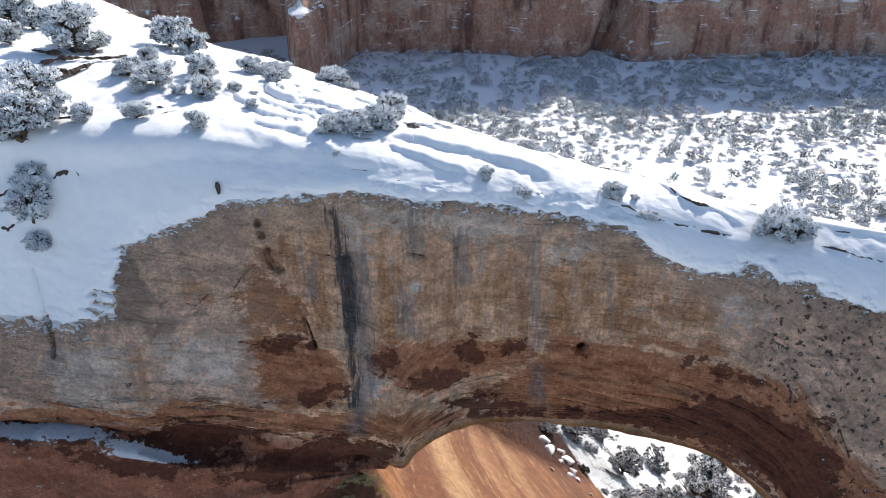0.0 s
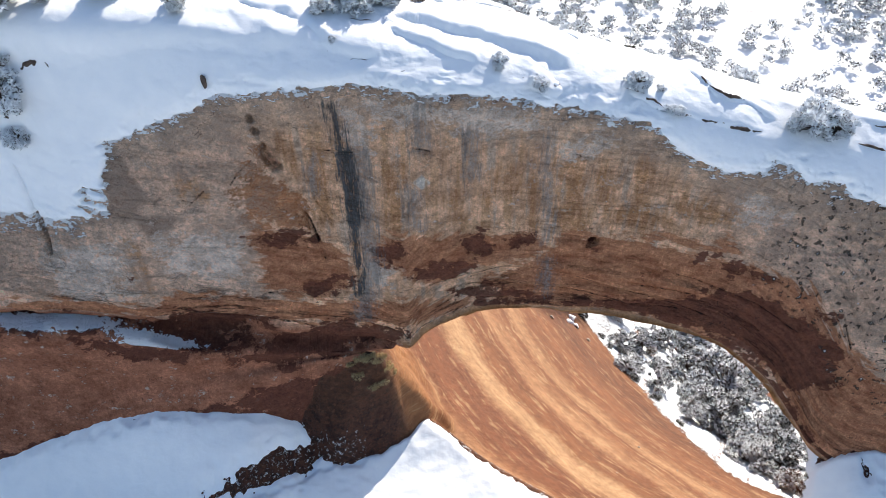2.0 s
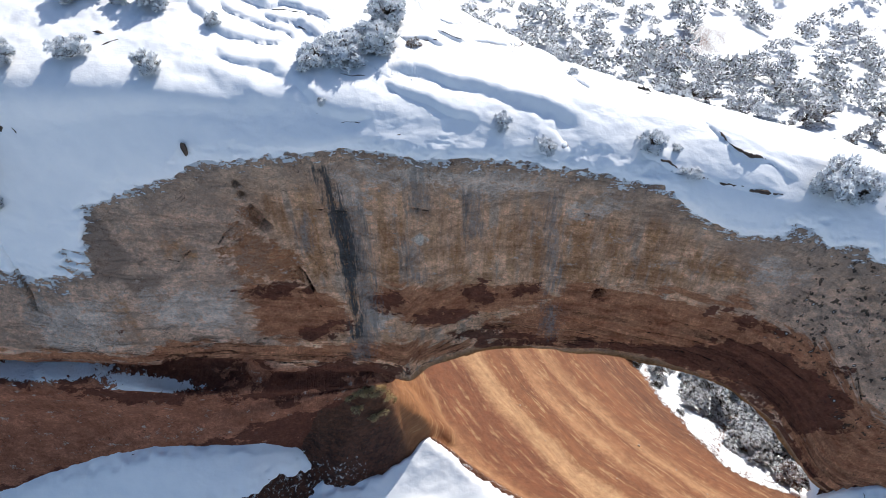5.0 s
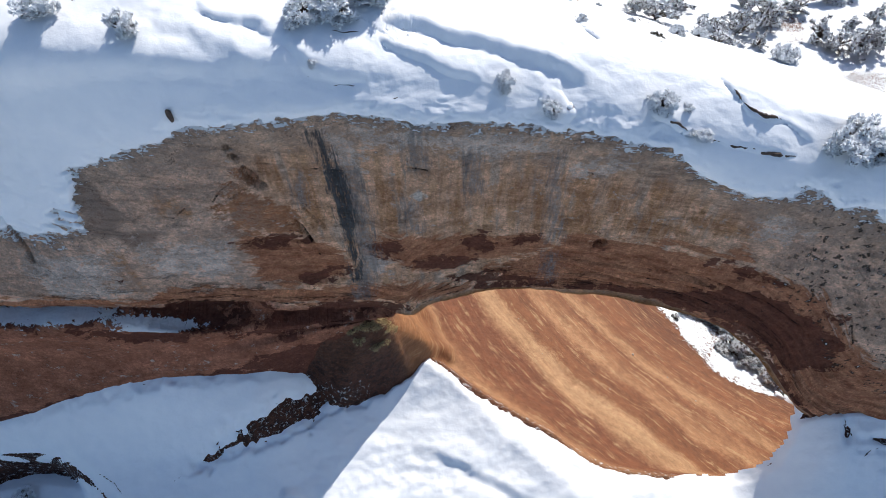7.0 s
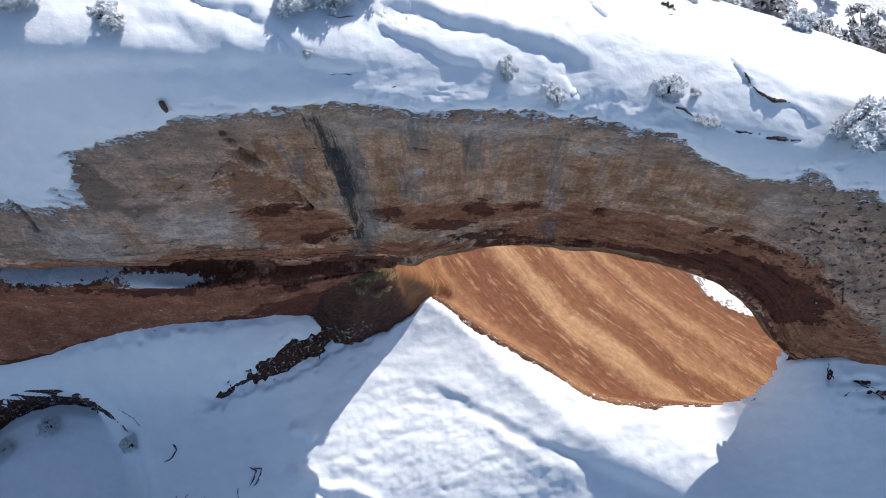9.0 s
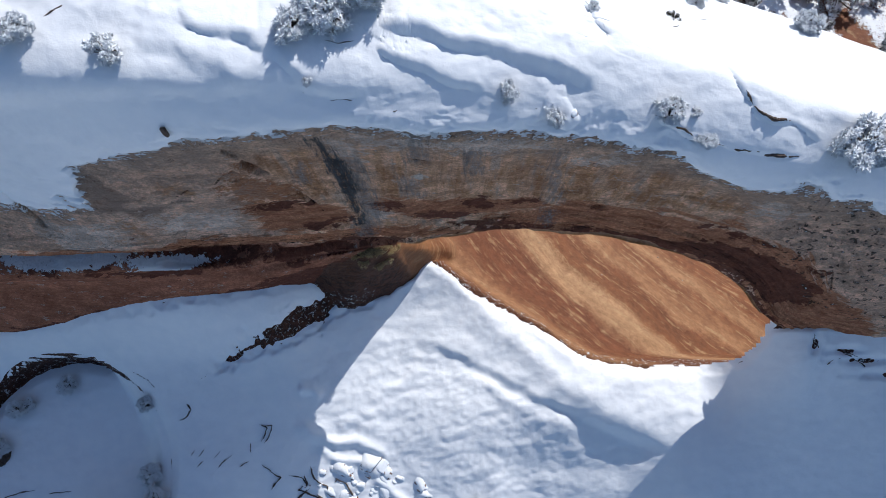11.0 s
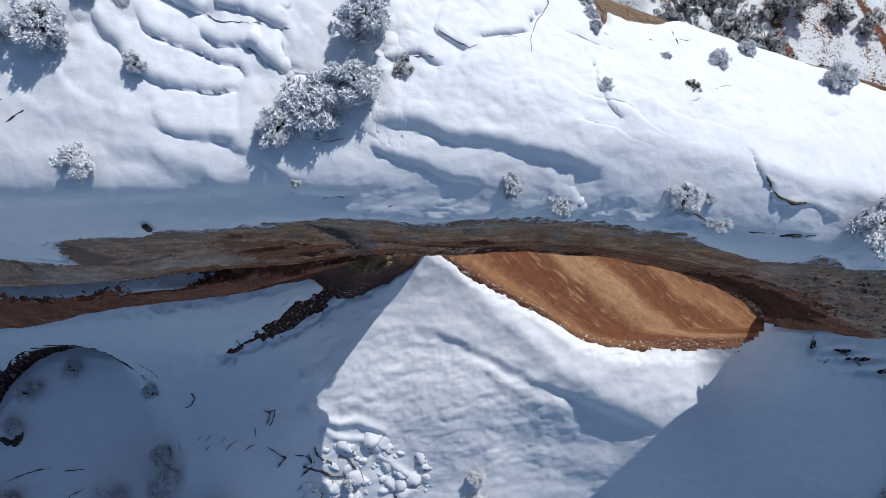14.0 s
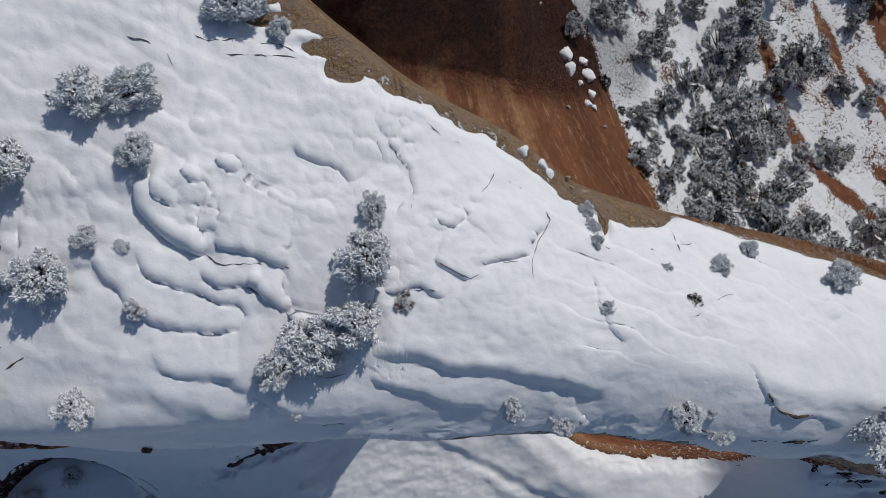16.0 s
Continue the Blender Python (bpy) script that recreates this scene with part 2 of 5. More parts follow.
def ground_material():
    """Banded sandstone, brown rock before the arch, shade painted on the far slope, and snow where the mesh says so."""
    m, sh = material("slickrock", 0.7)
    sh.inputs["Specular IOR Level"].default_value = 0.3
    p = place_of(m)
    parts = node(m, "ShaderNodeSeparateXYZ")
    join(m, p, parts.inputs[0])
    wobble = maths(m, "ADD", ranged(m, noise_of(m, p, 0.14, 3), 0, 1, -1.0, 1.0), ranged(m, noise_of(m, p, 3.0, 8, 0.75), 0, 1, -0.6, 0.6))
    height = maths(m, "ADD", parts.outputs["Z"], wobble)
    ramp = node(m, "ShaderNodeValToRGB")
    stops = [(-50, (0.179, 0.084, 0.046)), (-46.5, (0.208, 0.104, 0.056)), (-44.5, (0.138, 0.063, 0.034)), (-42.3, (0.229, 0.116, 0.062)), (-40.6, (0.207, 0.101, 0.053)),
             (-39.4, (0.283, 0.181, 0.107)), (-38.7, (0.194, 0.093, 0.049)), (-37.2, (0.268, 0.162, 0.094)), (-36.6, (0.186, 0.089, 0.046)), (-35.2, (0.222, 0.112, 0.058)),
             (-34.6, (0.330, 0.231, 0.144)), (-33.9, (0.299, 0.201, 0.122)), (-33.0, (0.172, 0.076, 0.041)), (-31.3, (0.186, 0.084, 0.044)), (-30.2, (0.268, 0.162, 0.094)), (-28.5, (0.208, 0.104, 0.056)), (-25, (0.281, 0.163, 0.090))]
    ramp.color_ramp.elements[0].position, ramp.color_ramp.elements[1].position = 0, 1
    ramp.color_ramp.elements[0].color, ramp.color_ramp.elements[1].color = ((c[0], 0.75 * c[1], 0.54 * c[2], 1) for c in (stops[0][1], stops[-1][1]))
    for z, colour in stops[1:-1]:
        pale = colour[1] > 0.57 * colour[0]
        ramp.color_ramp.elements.new((z + 50) / 25).color = (1.25 * colour[0], 1.04 * colour[1], 0.84 * colour[2], 1) if pale else (0.9 * colour[0], 0.68 * colour[1], 0.5 * colour[2], 1)
    join(m, ranged(m, height, -50, -25), ramp.inputs[0])
    grain, fine = noise_of(m, p, 1.3, 6, 0.65), noise_of(m, p, 11, 5, 0.7)
    c = mixed_colour(m, 0.7, ramp.outputs[0], mixed_colour(m, ranged(m, grain, 0.32, 0.7), (0.66, 0.62, 0.6), (1.28, 1.28, 1.28)), "MULTIPLY")
    laid = node(m, "ShaderNodeMapping", Scale=(0.1, 0.1, 2.6))
    join(m, p, laid.inputs["Vector"])
    lines = noise_of(m, laid.outputs[0], 1.0, 5, 0.65)
    c = mixed_colour(m, 0.75, c, mixed_colour(m, ranged(m, lines, 0.36, 0.64), (0.8, 0.76, 0.73), (1.16, 1.19, 1.22)), "MULTIPLY")
    thin = node(m, "ShaderNodeMapping", Scale=(0.3, 0.3, 4.5))
    join(m, p, thin.inputs["Vector"])
    threads = noise_of(m, thin.outputs[0], 1.0, 8, 0.72)
    c = mixed_colour(m, maths(m, "MULTIPLY", ranged(m, threads, 0.54, 0.6, 0, 0.6), ranged(m, grain, 0.44, 0.54, 0.3, 1.0)), c, (0.42, 0.27, 0.135))
    c = mixed_colour(m, ranged(m, threads, 0.45, 0.4, 0, 0.25), c, (0.19, 0.08, 0.032))
    c = mixed_colour(m, ranged(m, fine, 0.54, 0.62, 0, 0.45), c, (0.14, 0.055, 0.025))
    crumb = noise_of(m, p, 3.4, 8, 0.74)
    brown = mixed_colour(m, ranged(m, grain, 0.38, 0.62), (0.055, 0.02, 0.012), (0.13, 0.046, 0.025))
    brown = mixed_colour(m, ranged(m, crumb, 0.55, 0.6, 0, 0.8), brown, (0.19, 0.075, 0.038))
    brown = mixed_colour(m, ranged(m, crumb, 0.44, 0.4, 0, 0.8), brown, (0.022, 0.011, 0.008))
    brown_and_shade = attribute(m, "brown")
    c = mixed_colour(m, ranged(m, brown_and_shade, 0, 1), c, brown)
    # values over 1 paint the dimness of grazing sun into the far slope
    c = mixed_colour(m, ranged(m, brown_and_shade, 1, 2), c, mixed_colour(m, 1.0, c, (0.42, 0.33, 0.32), "MULTIPLY"))
    specks = noise_of(m, p, 3.2, 8, 0.75)
    cover = maths(m, "ADD", attribute(m, "snowy"), ranged(m, specks, 0, 1, -1.5, 1.5))
    cover = ranged(m, cover, -0.04, 0.1)
    c = mixed_colour(m, cover, c, SNOW)
    join(m, c, sh.inputs["Base Color"])
    chunk = maths(m, "MULTIPLY", ranged(m, noise_of(m, p, 1.5, 9, 0.7), 0.35, 0.65, 0, 5.0), ranged(m, brown_and_shade, 0.2, 0.8))
    bumped(m, sh, [chunk, ranged(m, grain, 0, 1, 0, 1.0), ranged(m, fine, 0, 1, 0, 0.3), ranged(m, crumb, 0, 1, 0, 0.7), ranged(m, cover, 0, 1, 0, 1.2)], 0.8, 0.16)
    return m


def upward_snow(m, sh, base, amount, grain_scale=6.0):
    """Snow that lies on what faces up."""
    g = node(m, "ShaderNodeNewGeometry")
    parts = node(m, "ShaderNodeSeparateXYZ")
    join(m, g.outputs["Normal"], parts.inputs[0])
    lie = maths(m, "ADD", parts.outputs["Z"], ranged(m, noise_of(m, g.outputs["Position"], grain_scale, 4), 0, 1, -1.5, 1.5))
    join(m, mixed_colour(m, ranged(m, lie, amount, amount + 0.12), base, SNOW), sh.inputs["Base Color"])


def leaf_material(name, dark, light, amount):
    m, sh = material(name, 0.8)
    g = node(m, "ShaderNodeNewGeometry")
    leaf = mixed_colour(m, g.outputs["Random Per Island"], dark, light)
    upward_snow(m, sh, leaf, amount, 2.6)
    return m


def plain_noisy(name, a, b, scale=4.0, rough=0.85, snow_from=None):
    m, sh = material(name, rough)
    p = place_of(m)
    n = noise_of(m, p, scale, 6, 0.65)
    c = mixed_colour(m, ranged(m, n, 0.3, 0.7), a, b)
    if snow_from is None:
        join(m, c, sh.inputs["Base Color"])
    else:
        upward_snow(m, sh, c, snow_from, 3.0)
    bumped(m, sh, [n], 0.6, 0.1)
    return m


def cliff_material():
    m, sh = material("red_cliff", 0.9)
    p = place_of(m)
    tall = node(m, "ShaderNodeMapping", Scale=(1, 1, 0.12))
    flat = node(m, "ShaderNodeMapping", Scale=(0.15, 0.15, 1))
    join(m, p, tall.inputs["Vector"])
    join(m, p, flat.inputs["Vector"])
    streak, beds = noise_of(m, tall.outputs[0], 0.09, 6, 0.6), noise_of(m, flat.outputs[0], 0.12, 5, 0.6)
    patchy, grain = noise_of(m, p, 0.05, 8, 0.7), noise_of(m, p, 0.5, 8, 0.7)
    c = mixed_colour(m, ranged(m, streak, 0.38, 0.62), (0.25, 0.125, 0.095), (0.52, 0.33, 0.245))
    c = mixed_colour(m, ranged(m, beds, 0.46, 0.6, 0, 0.6), c, (0.42, 0.215, 0.145))
    c = mixed_colour(m, ranged(m, patchy, 0.5, 0.58, 0, 0.7), c, (0.55, 0.43, 0.34))
    c = mixed_colour(m, ranged(m, streak, 0.44, 0.38, 0, 0.6), c, (0.1, 0.06, 0.05))
    c = mixed_colour(m, 0.6, c, mixed_colour(m, ranged(m, grain, 0.4, 0.6), (0.7, 0.68, 0.66), (1.25, 1.25, 1.25)), "MULTIPLY")
    # thin snow along the bedding ledges
    thin = node(m, "ShaderNodeMapping", Scale=(0.05, 0.05, 0.45))
    join(m, p, thin.inputs["Vector"])
    c = mixed_colour(m, maths(m, "MULTIPLY", ranged(m, noise_of(m, thin.outputs[0], 1.0, 7, 0.7), 0.6, 0.63), ranged(m, patchy, 0.47, 0.53)), c, SNOW)
    upward_snow(m, sh, c, 0.8, 0.08)
    bumped(m, sh, [streak, beds, ranged(m, grain, 0, 1, 0, 0.3)], 1.0, 3.5)
    return m


snow_mat = snow_material()
face_mat = rock_material("sandstone_face")
slope_mat = ground_material()
cliff_mat = cliff_material()
frost_mat = leaf_material("frosted_leaves", (0.012, 0.014, 0.012), (0.07, 0.072, 0.062), -0.42)
green_mat = leaf_material("snow_dusted_needles", (0.007, 0.009, 0.006), (0.035, 0.035, 0.026), 0.36)
brown_leaf_mat = leaf_material("dry_brown_leaves", (0.06, 0.03, 0.015), (0.2, 0.11, 0.055), 0.42)
dark_leaf_mat = leaf_material("bare_dark_leaves", (0.02, 0.02, 0.014), (0.07, 0.062, 0.04), 0.8)
bark_mat = plain_noisy("bark", (0.05, 0.035, 0.025), (0.14, 0.1, 0.075), 8)
ledge_mat = plain_noisy("ledge_rock", (0.03, 0.022, 0.019), (0.15, 0.105, 0.08), 4)
boulder_mat = plain_noisy("snow_topped_boulder", (0.1, 0.045, 0.025), (0.3, 0.14, 0.075), 2.5, 0.85, 0.3)
stone_mat = plain_noisy("pale_stone", (0.25, 0.2, 0.15), (0.42, 0.36, 0.3), 5)


# ---- meshes ----
def mesh_of(name, verts, faces, mat, smooth=False):
    """A mesh from arrays of equal-sided faces."""
    verts, faces = np.asarray(verts, np.float32), np.asarray(faces, np.int32)
    n = faces.shape[1]
    me = bpy.data.meshes.new(name)
    me.vertices.add(len(verts))
    me.vertices.foreach_set("co", verts.ravel())
    me.loops.add(faces.size)
    me.loops.foreach_set("vertex_index", faces.ravel())
    me.polygons.add(len(faces))
    me.polygons.foreach_set("loop_start", np.arange(0, faces.size, n, dtype=np.int32))
    me.polygons.foreach_set("use_smooth", np.full(len(faces), smooth, dtype=bool))
    me.update(calc_edges=True)
    me.materials.append(mat)
    return me


def sheet(name, P, mat, parent=None, keep=None, **fields):
    """A grid of quads over P (u, v, 3). keep: which vertices must stay. fields: values for each vertex."""
    nu, nv = P.shape[:2]
    i = np.arange(nu * nv).reshape(nu, nv)
    quads = np.stack([i[:-1, :-1], i[1:, :-1], i[1:, 1:], i[:-1, 1:]], -1).reshape(-1, 4)
    used = np.arange(nu * nv)
    if keep is not None:
        quads = quads[keep.ravel()[quads].any(1)]
        used, flat = np.unique(quads, return_inverse=True)
        quads = flat.reshape(-1, 4)
    me = mesh_of(name, P.reshape(-1, 3)[used], quads, mat, True)
    for key, values in fields.items():
        if values.shape[-1] == 3 and values.ndim == 3:
            rgba = np.ones((len(used), 4), np.float32)
            rgba[:, :3] = values.reshape(-1, 3)[used]
            me.attributes.new(key, "FLOAT_COLOR", "POINT").data.foreach_set("color", rgba.ravel())
        else:
            me.attributes.new(key, "FLOAT", "POINT").data.foreach_set("value", values.ravel()[used].astype(np.float32))
    ob = new(name, me)
    if parent:
        ob.parent = parent
    return ob


def part(name, me, parent, label=""):
    ob = new(name, me)
    ob.parent = parent
    return tagged(ob, label)


def normals(P):
    n = np.cross(np.gradient(P, axis=0), np.gradient(P, axis=1))
    return n / np.maximum(np.linalg.norm(n, axis=-1, keepdims=True), 1e-9)


def near_line(x, y, pts):
    """Distance to a polyline, the side (positive on its left) and how far along it, 0 to 1."""
    best, side, along = np.full(x.shape, 1e9), np.zeros(x.shape), np.zeros(x.shape)
    p = np.array(pts, float)
    lens = np.linalg.norm(np.diff(p, axis=0), axis=1)
    at = np.concatenate([[0], np.cumsum(lens)])
    for a, b, l, s in zip(p[:-1], p[1:], lens, at):
        e = (b - a) / l
        t = np.clip((x - a[0]) * e[0] + (y - a[1]) * e[1], 0, l)
        dx, dy = x - a[0] - t * e[0], y - a[1] - t * e[1]
        d = np.hypot(dx, dy)
        new_best = d < best
        best = np.where(new_best, d, best)
        side = np.where(new_best, np.sign(e[0] * dy - e[1] * dx), side)
        along = np.where(new_best, (s + t) / at[-1], along)
    return best, side, along


# ---- the arch: fitted lines along x, each a table of (x, y, z) ----
LIP = [(-80, 36.5, -2), (-45, 37, -2), (-30, 37, -1.5), (-23, 37.3, -0.4), (-20, 37.2, 0.5), (-13, 37.4, 2.7), (-5, 37.8, 3.1), (3.5, 37.8, 2.1),
       (11.4, 37.1, 1.0), (17, 36.0, -0.9), (22, 35.3, -1.9), (28, 34.6, -2.8), (45, 33, -5), (80, 32, -9)]
FACE_HIGH = [(-80, 35, -7), (-30, 36, -6), (-23, 35.9, -4.5), (-20, 36.2, -2.5), (-13, 37.0, -0.5), (-5, 37.6, 0), (3.5, 37.6, -1), (11.4, 36.9, -1.5),
             (17, 35.7, -3), (22, 34.7, -4.5), (28, 33.4, -6), (45, 32, -9), (80, 31, -14)]
FACE_MID = [(-80, 34, -9), (-30, 34.8, -8.5), (-23, 34.8, -7.8), (-20, 35.3, -6.5), (-13, 36.4, -5.2), (-5, 37.2, -5.5), (3.5, 37.2, -6), (11.4, 36.2, -6.7),
            (17, 34.9, -8), (22, 33.4, -9), (28, 31.6, -12), (45, 30, -15), (80, 29, -18)]
FACE_LOW = [(-80, 33, -11), (-30, 34.5, -10.6), (-25, 34.7, -10.9), (-20, 35.0, -12.0), (-13, 35.6, -13.2), (-8, 36.2, -14.5), (-5, 36.5, -15.5), (-3, 36.5, -16.4),
            (-1.9, 36.5, -15), (2.4, 36.5, -12.6), (7.5, 36.3, -12.6), (13.5, 35.4, -13), (17, 34.6, -13.4), (21.2, 32.9, -15.5), (23.2, 31.5, -17.8), (25.6, 30.8, -21),
            (28, 30.2, -22.5), (45, 28, -26), (80, 27, -30)]
LEDGE = [(-80, 32.3, -12.4), (-30, 33.1, -12.2), (-25, 33.3, -12.4), (-20, 33.7, -13.8), (-14, 34.5, -15.6), (-8, 35.8, -17.0), (-3.3, 36.2, -17.2), (80, 36.2, -17.2)]
WALL_MID = [(-80, 32.4, -16.6), (-30, 33.2, -16.5), (-23, 33.3, -17.0), (-18, 33.7, -17.0), (-15.8, 34.3, -17.2), (-10.4, 35.4, -17.4), (-5.5, 36.1, -17.4), (-3.3, 36.4, -17.4), (80, 36.4, -17.4)]
WALL_CREASE = [(-80, 29.0, -22.5), (-36, 30.4, -21.8), (-30, 31.4, -21.0), (-23, 32.4, -20.2), (-18, 33.1, -19.1), (-15.8, 33.5, -18.6), (-10.4, 34.9, -17.9), (-5.5, 35.9, -17.6), (-3.3, 36.3, -17.6), (80, 36.3, -17.6)]
RIM = [(-80, 112, 9), (-45, 88, 8), (-30, 74, 6.5), (-20, 66, 5.5), (-12, 60, 5), (-7.5, 57, 4.2), (-5, 54.9, 4.2), (-1.5, 52.5, 3.4), (3, 50.4, 2), (6, 48.2, 1.6),
       (10.2, 46.9, 0.8), (14, 45.8, 0.2), (18.5, 44.6, -0.4), (24, 43, -1.2), (32, 41, -2.5), (45, 39, -5), (80, 37, -9)]
CREST = [(-80, 11), (-45, 10), (-34, 9), (-26, 7.8), (-15, 7.0), (-4, 5.4), (3, 4.4), (11, 3.0), (14.5, 2.6), (18, 1.6), (26, 0.7), (45, -3), (80, -8)]


def line(table, x):
    t = np.array(table)
    return [spline(t[:, 0], t[:, k], x) for k in range(1, t.shape[1])]


def fin_lines(x):
    """The arch's cross-section at each x, from the back's foot over the top and down the face, as (y, z) rows."""
    lip, high, mid, low, rim = (line(t, x) for t in (LIP, FACE_HIGH, FACE_MID, FACE_LOW, RIM))
    ledge, wall, crease = (line(t, x) for t in (LEDGE, WALL_MID, WALL_CREASE))
    crest = line(CREST, x)[0]
    wide = rim[0] - lip[0]
    leg_side = 1 - step(24.6, 26.2, x)
    hole = step(-4.2, -2.0, x) * leg_side
    deep = step(-6.6, -2.8, x) * leg_side
    right = step(10, 12, x)

    def mixed(solid, opened, leg, hole=hole):
        return [(s * (1 - right) + g * right) * (1 - hole) + o * hole for s, o, g in zip(solid, opened, leg)]

    back_edge = (rim[0] - 2.0, low[1] * 0.4 + 0.5)
    zero = np.zeros_like(x)
    foot, foot_high = (rim[0] + 2.6, zero - 60), (rim[0] + 2.0, zero - 30)
    return [
        mixed(foot, back_edge, foot),
        mixed(foot_high, (rim[0] - 0.6, back_edge[1] + 0.6), foot_high),
        (rim[0] + 1.7 - 0.7 * hole, rim[1] - 5.5 + 1.5 * hole),
        (rim[0] + 1.5 - 0.1 * hole, rim[1] - 2.4),
        (rim[0] + 0.9, rim[1] - 0.8),
        (rim[0], rim[1]),
        (rim[0] - 0.3 * wide, rim[1] * 0.35 + crest * 0.65),
        (rim[0] - 0.55 * wide, crest),
        (lip[0] + 2.9, lip[1] * 0.09 + crest * 0.91),
        (lip[0] + 1.2, lip[1] * 0.45 + crest * 0.55),
        lip, high, mid, low,
        mixed((low[0] + 0.6, low[1] * 0.5 + ledge[1] * 0.5), (low[0] + 0.6, low[1] - 0.15), (low[0] - 0.2, low[1] - 1)),
        mixed((low[0] + 0.5, ledge[1] + 0.45), (low[0] + 1.6, low[1] + 0.3), (low[0] - 0.4, low[1] - 2)),
        mixed(ledge, (low[0] + 2.8, low[1] + 1.0), (low[0] - 0.7, low[1] - 3)),
        mixed(wall, (low[0] + 4.2, low[1] + 2.2), (low[0] - 1, low[1] - 5), hole * 0.5 + deep * 0.5),
        mixed(crease, (low[0] + 5.8, low[1] * 0.6 + back_edge[1] * 0.4 + 0.6), (low[0] - 1.5, low[1] - 8), deep),
        mixed((crease[0] - 0.3, crease[1] - 3.5), (low[0] * 0.35 + back_edge[0] * 0.65, low[1] * 0.4 + back_edge[1] * 0.6), (low[0] - 2, low[1] - 12), deep),
        mixed((crease[0] - 1.0, crease[1] - 14), back_edge, (low[0] + 1, low[1] - 22), deep),
    ]


FIN_COUNTS = [8, 8, 8, 8, 10, 44, 46, 50, 26, 26, 34, 50, 66, 12, 6, 10, 28, 22, 6, 14]
fin_x = spaced([(-80, -45, 1.0), (-45, -28, 0.3), (-28, -4.2, 0.1), (-4.2, -1.6, 0.05), (-1.6, 24, 0.1), (24, 27, 0.08), (27, 45, 0.4), (45, 80, 1.0)])


def loft(rows, counts):
    """Catmull-Rom through the rows, station by station."""
    P = np.stack([np.stack(r, -1) for r in rows], 1)
    P = np.concatenate([2 * P[:, :1] - P[:, 1:2], P, 2 * P[:, -1:] - P[:, -2:-1]], 1)
    out = []
    for k, n in enumerate(counts):
        p0, p1, p2, p3 = (P[:, k + j] for j in range(4))
        for t in np.arange(n) / n:
            out.append(p1 + 0.5 * t * (p2 - p0 + t * (2 * p0 - 5 * p1 + 4 * p2 - p3 + t * (3 * (p1 - p2) + p3 - p0))))
    out.append(P[:, -2])
    return np.stack(out, 1)


fin = loft(fin_lines(fin_x), FIN_COUNTS)
row_at = np.concatenate([[0], np.cumsum(FIN_COUNTS)])
FX = np.repeat(fin_x[:, None], fin.shape[1], 1)
J = np.repeat(np.arange(fin.shape[1])[None], len(fin_x), 0)
# the opening runs through the fin at a slant
slant = np.clip(fin[..., 0] - line(FACE_LOW, fin_x)[0][:, None], 0, 14) * 0.8 * step(5, 15, FX) * (1 - step(40, 60, FX))
slant = slant * np.maximum(step(row_at[13], row_at[14], J), 1 - step(row_at[1], row_at[3], J))
FP = np.stack([FX + slant, fin[..., 0], fin[..., 1]], -1)
FP[..., 0] = FP[..., 0] + 0.85 * np.clip(-17.5 - FP[..., 2], 0, 18) * step(row_at[13], row_at[14], J) * step(17, 20, FX) * (1 - step(45, 70, FX))
FP[..., 0] = FP[..., 0] + 0.4 * np.clip(-5 - FP[..., 2], 0, 30) * (1 - step(row_at[2], row_at[3], J)) * step(18, 23, FX) * (1 - step(50, 75, FX))
on_top = step(row_at[4], row_at[5] + 4, J) * (1 - step(row_at[9] + 6, row_at[10], J))
on_face = step(row_at[9] + 8, row_at[10] + 6, J)

# steps in the layered rock of the top: height, softness, and a line whose left side is the upper one
TOP_STEPS = [
    (0.35, 0.16, [(-14.0, 46.2), (-13.5, 45.1), (-12.5, 44.0), (-11.3, 43.3), (-9.5, 43.1), (-8.2, 43.2)]),
    (0.3, 0.14, [(-12.4, 46.2), (-12.0, 45.4), (-11.0, 44.9), (-9.9, 44.6), (-8.4, 43.9), (-8.0, 43.3)]),
    (0.7, 0.22, [(-12.2, 49.1), (-11.9, 47.8), (-11.2, 46.9), (-10.2, 46.2), (-9.8, 46.6)]),
    (0.2, 0.07, [(-11.7, 49.4), (-11.5, 48.4), (-10.7, 48.1), (-10.6, 48.4)]),
    (0.22, 0.07, [(-10.6, 49.1), (-10.2, 48.9), (-9.8, 49.1)]),
    (0.2, 0.08, [(-10.5, 47.5), (-10.1, 47.1), (-9.3, 47.2)]),
    (0.35, 0.14, [(-9.7, 46.5), (-8.4, 46.1), (-7.4, 45.8), (-6.8, 45.5), (-6.4, 45.6)]),
    (0.3, 0.14, [(-10.0, 45.4), (-9.1, 44.9), (-8.2, 44.7), (-7.5, 44.9)]),
    (0.35, 0.12, [(-8.2, 44.9), (-7.3, 44.2), (-6.6, 43.7), (-6.4, 44.3)]),
    (0.18, 0.08, [(-9.3, 49.7), (-8.8, 49.4), (-8.6, 49.8)]),
]
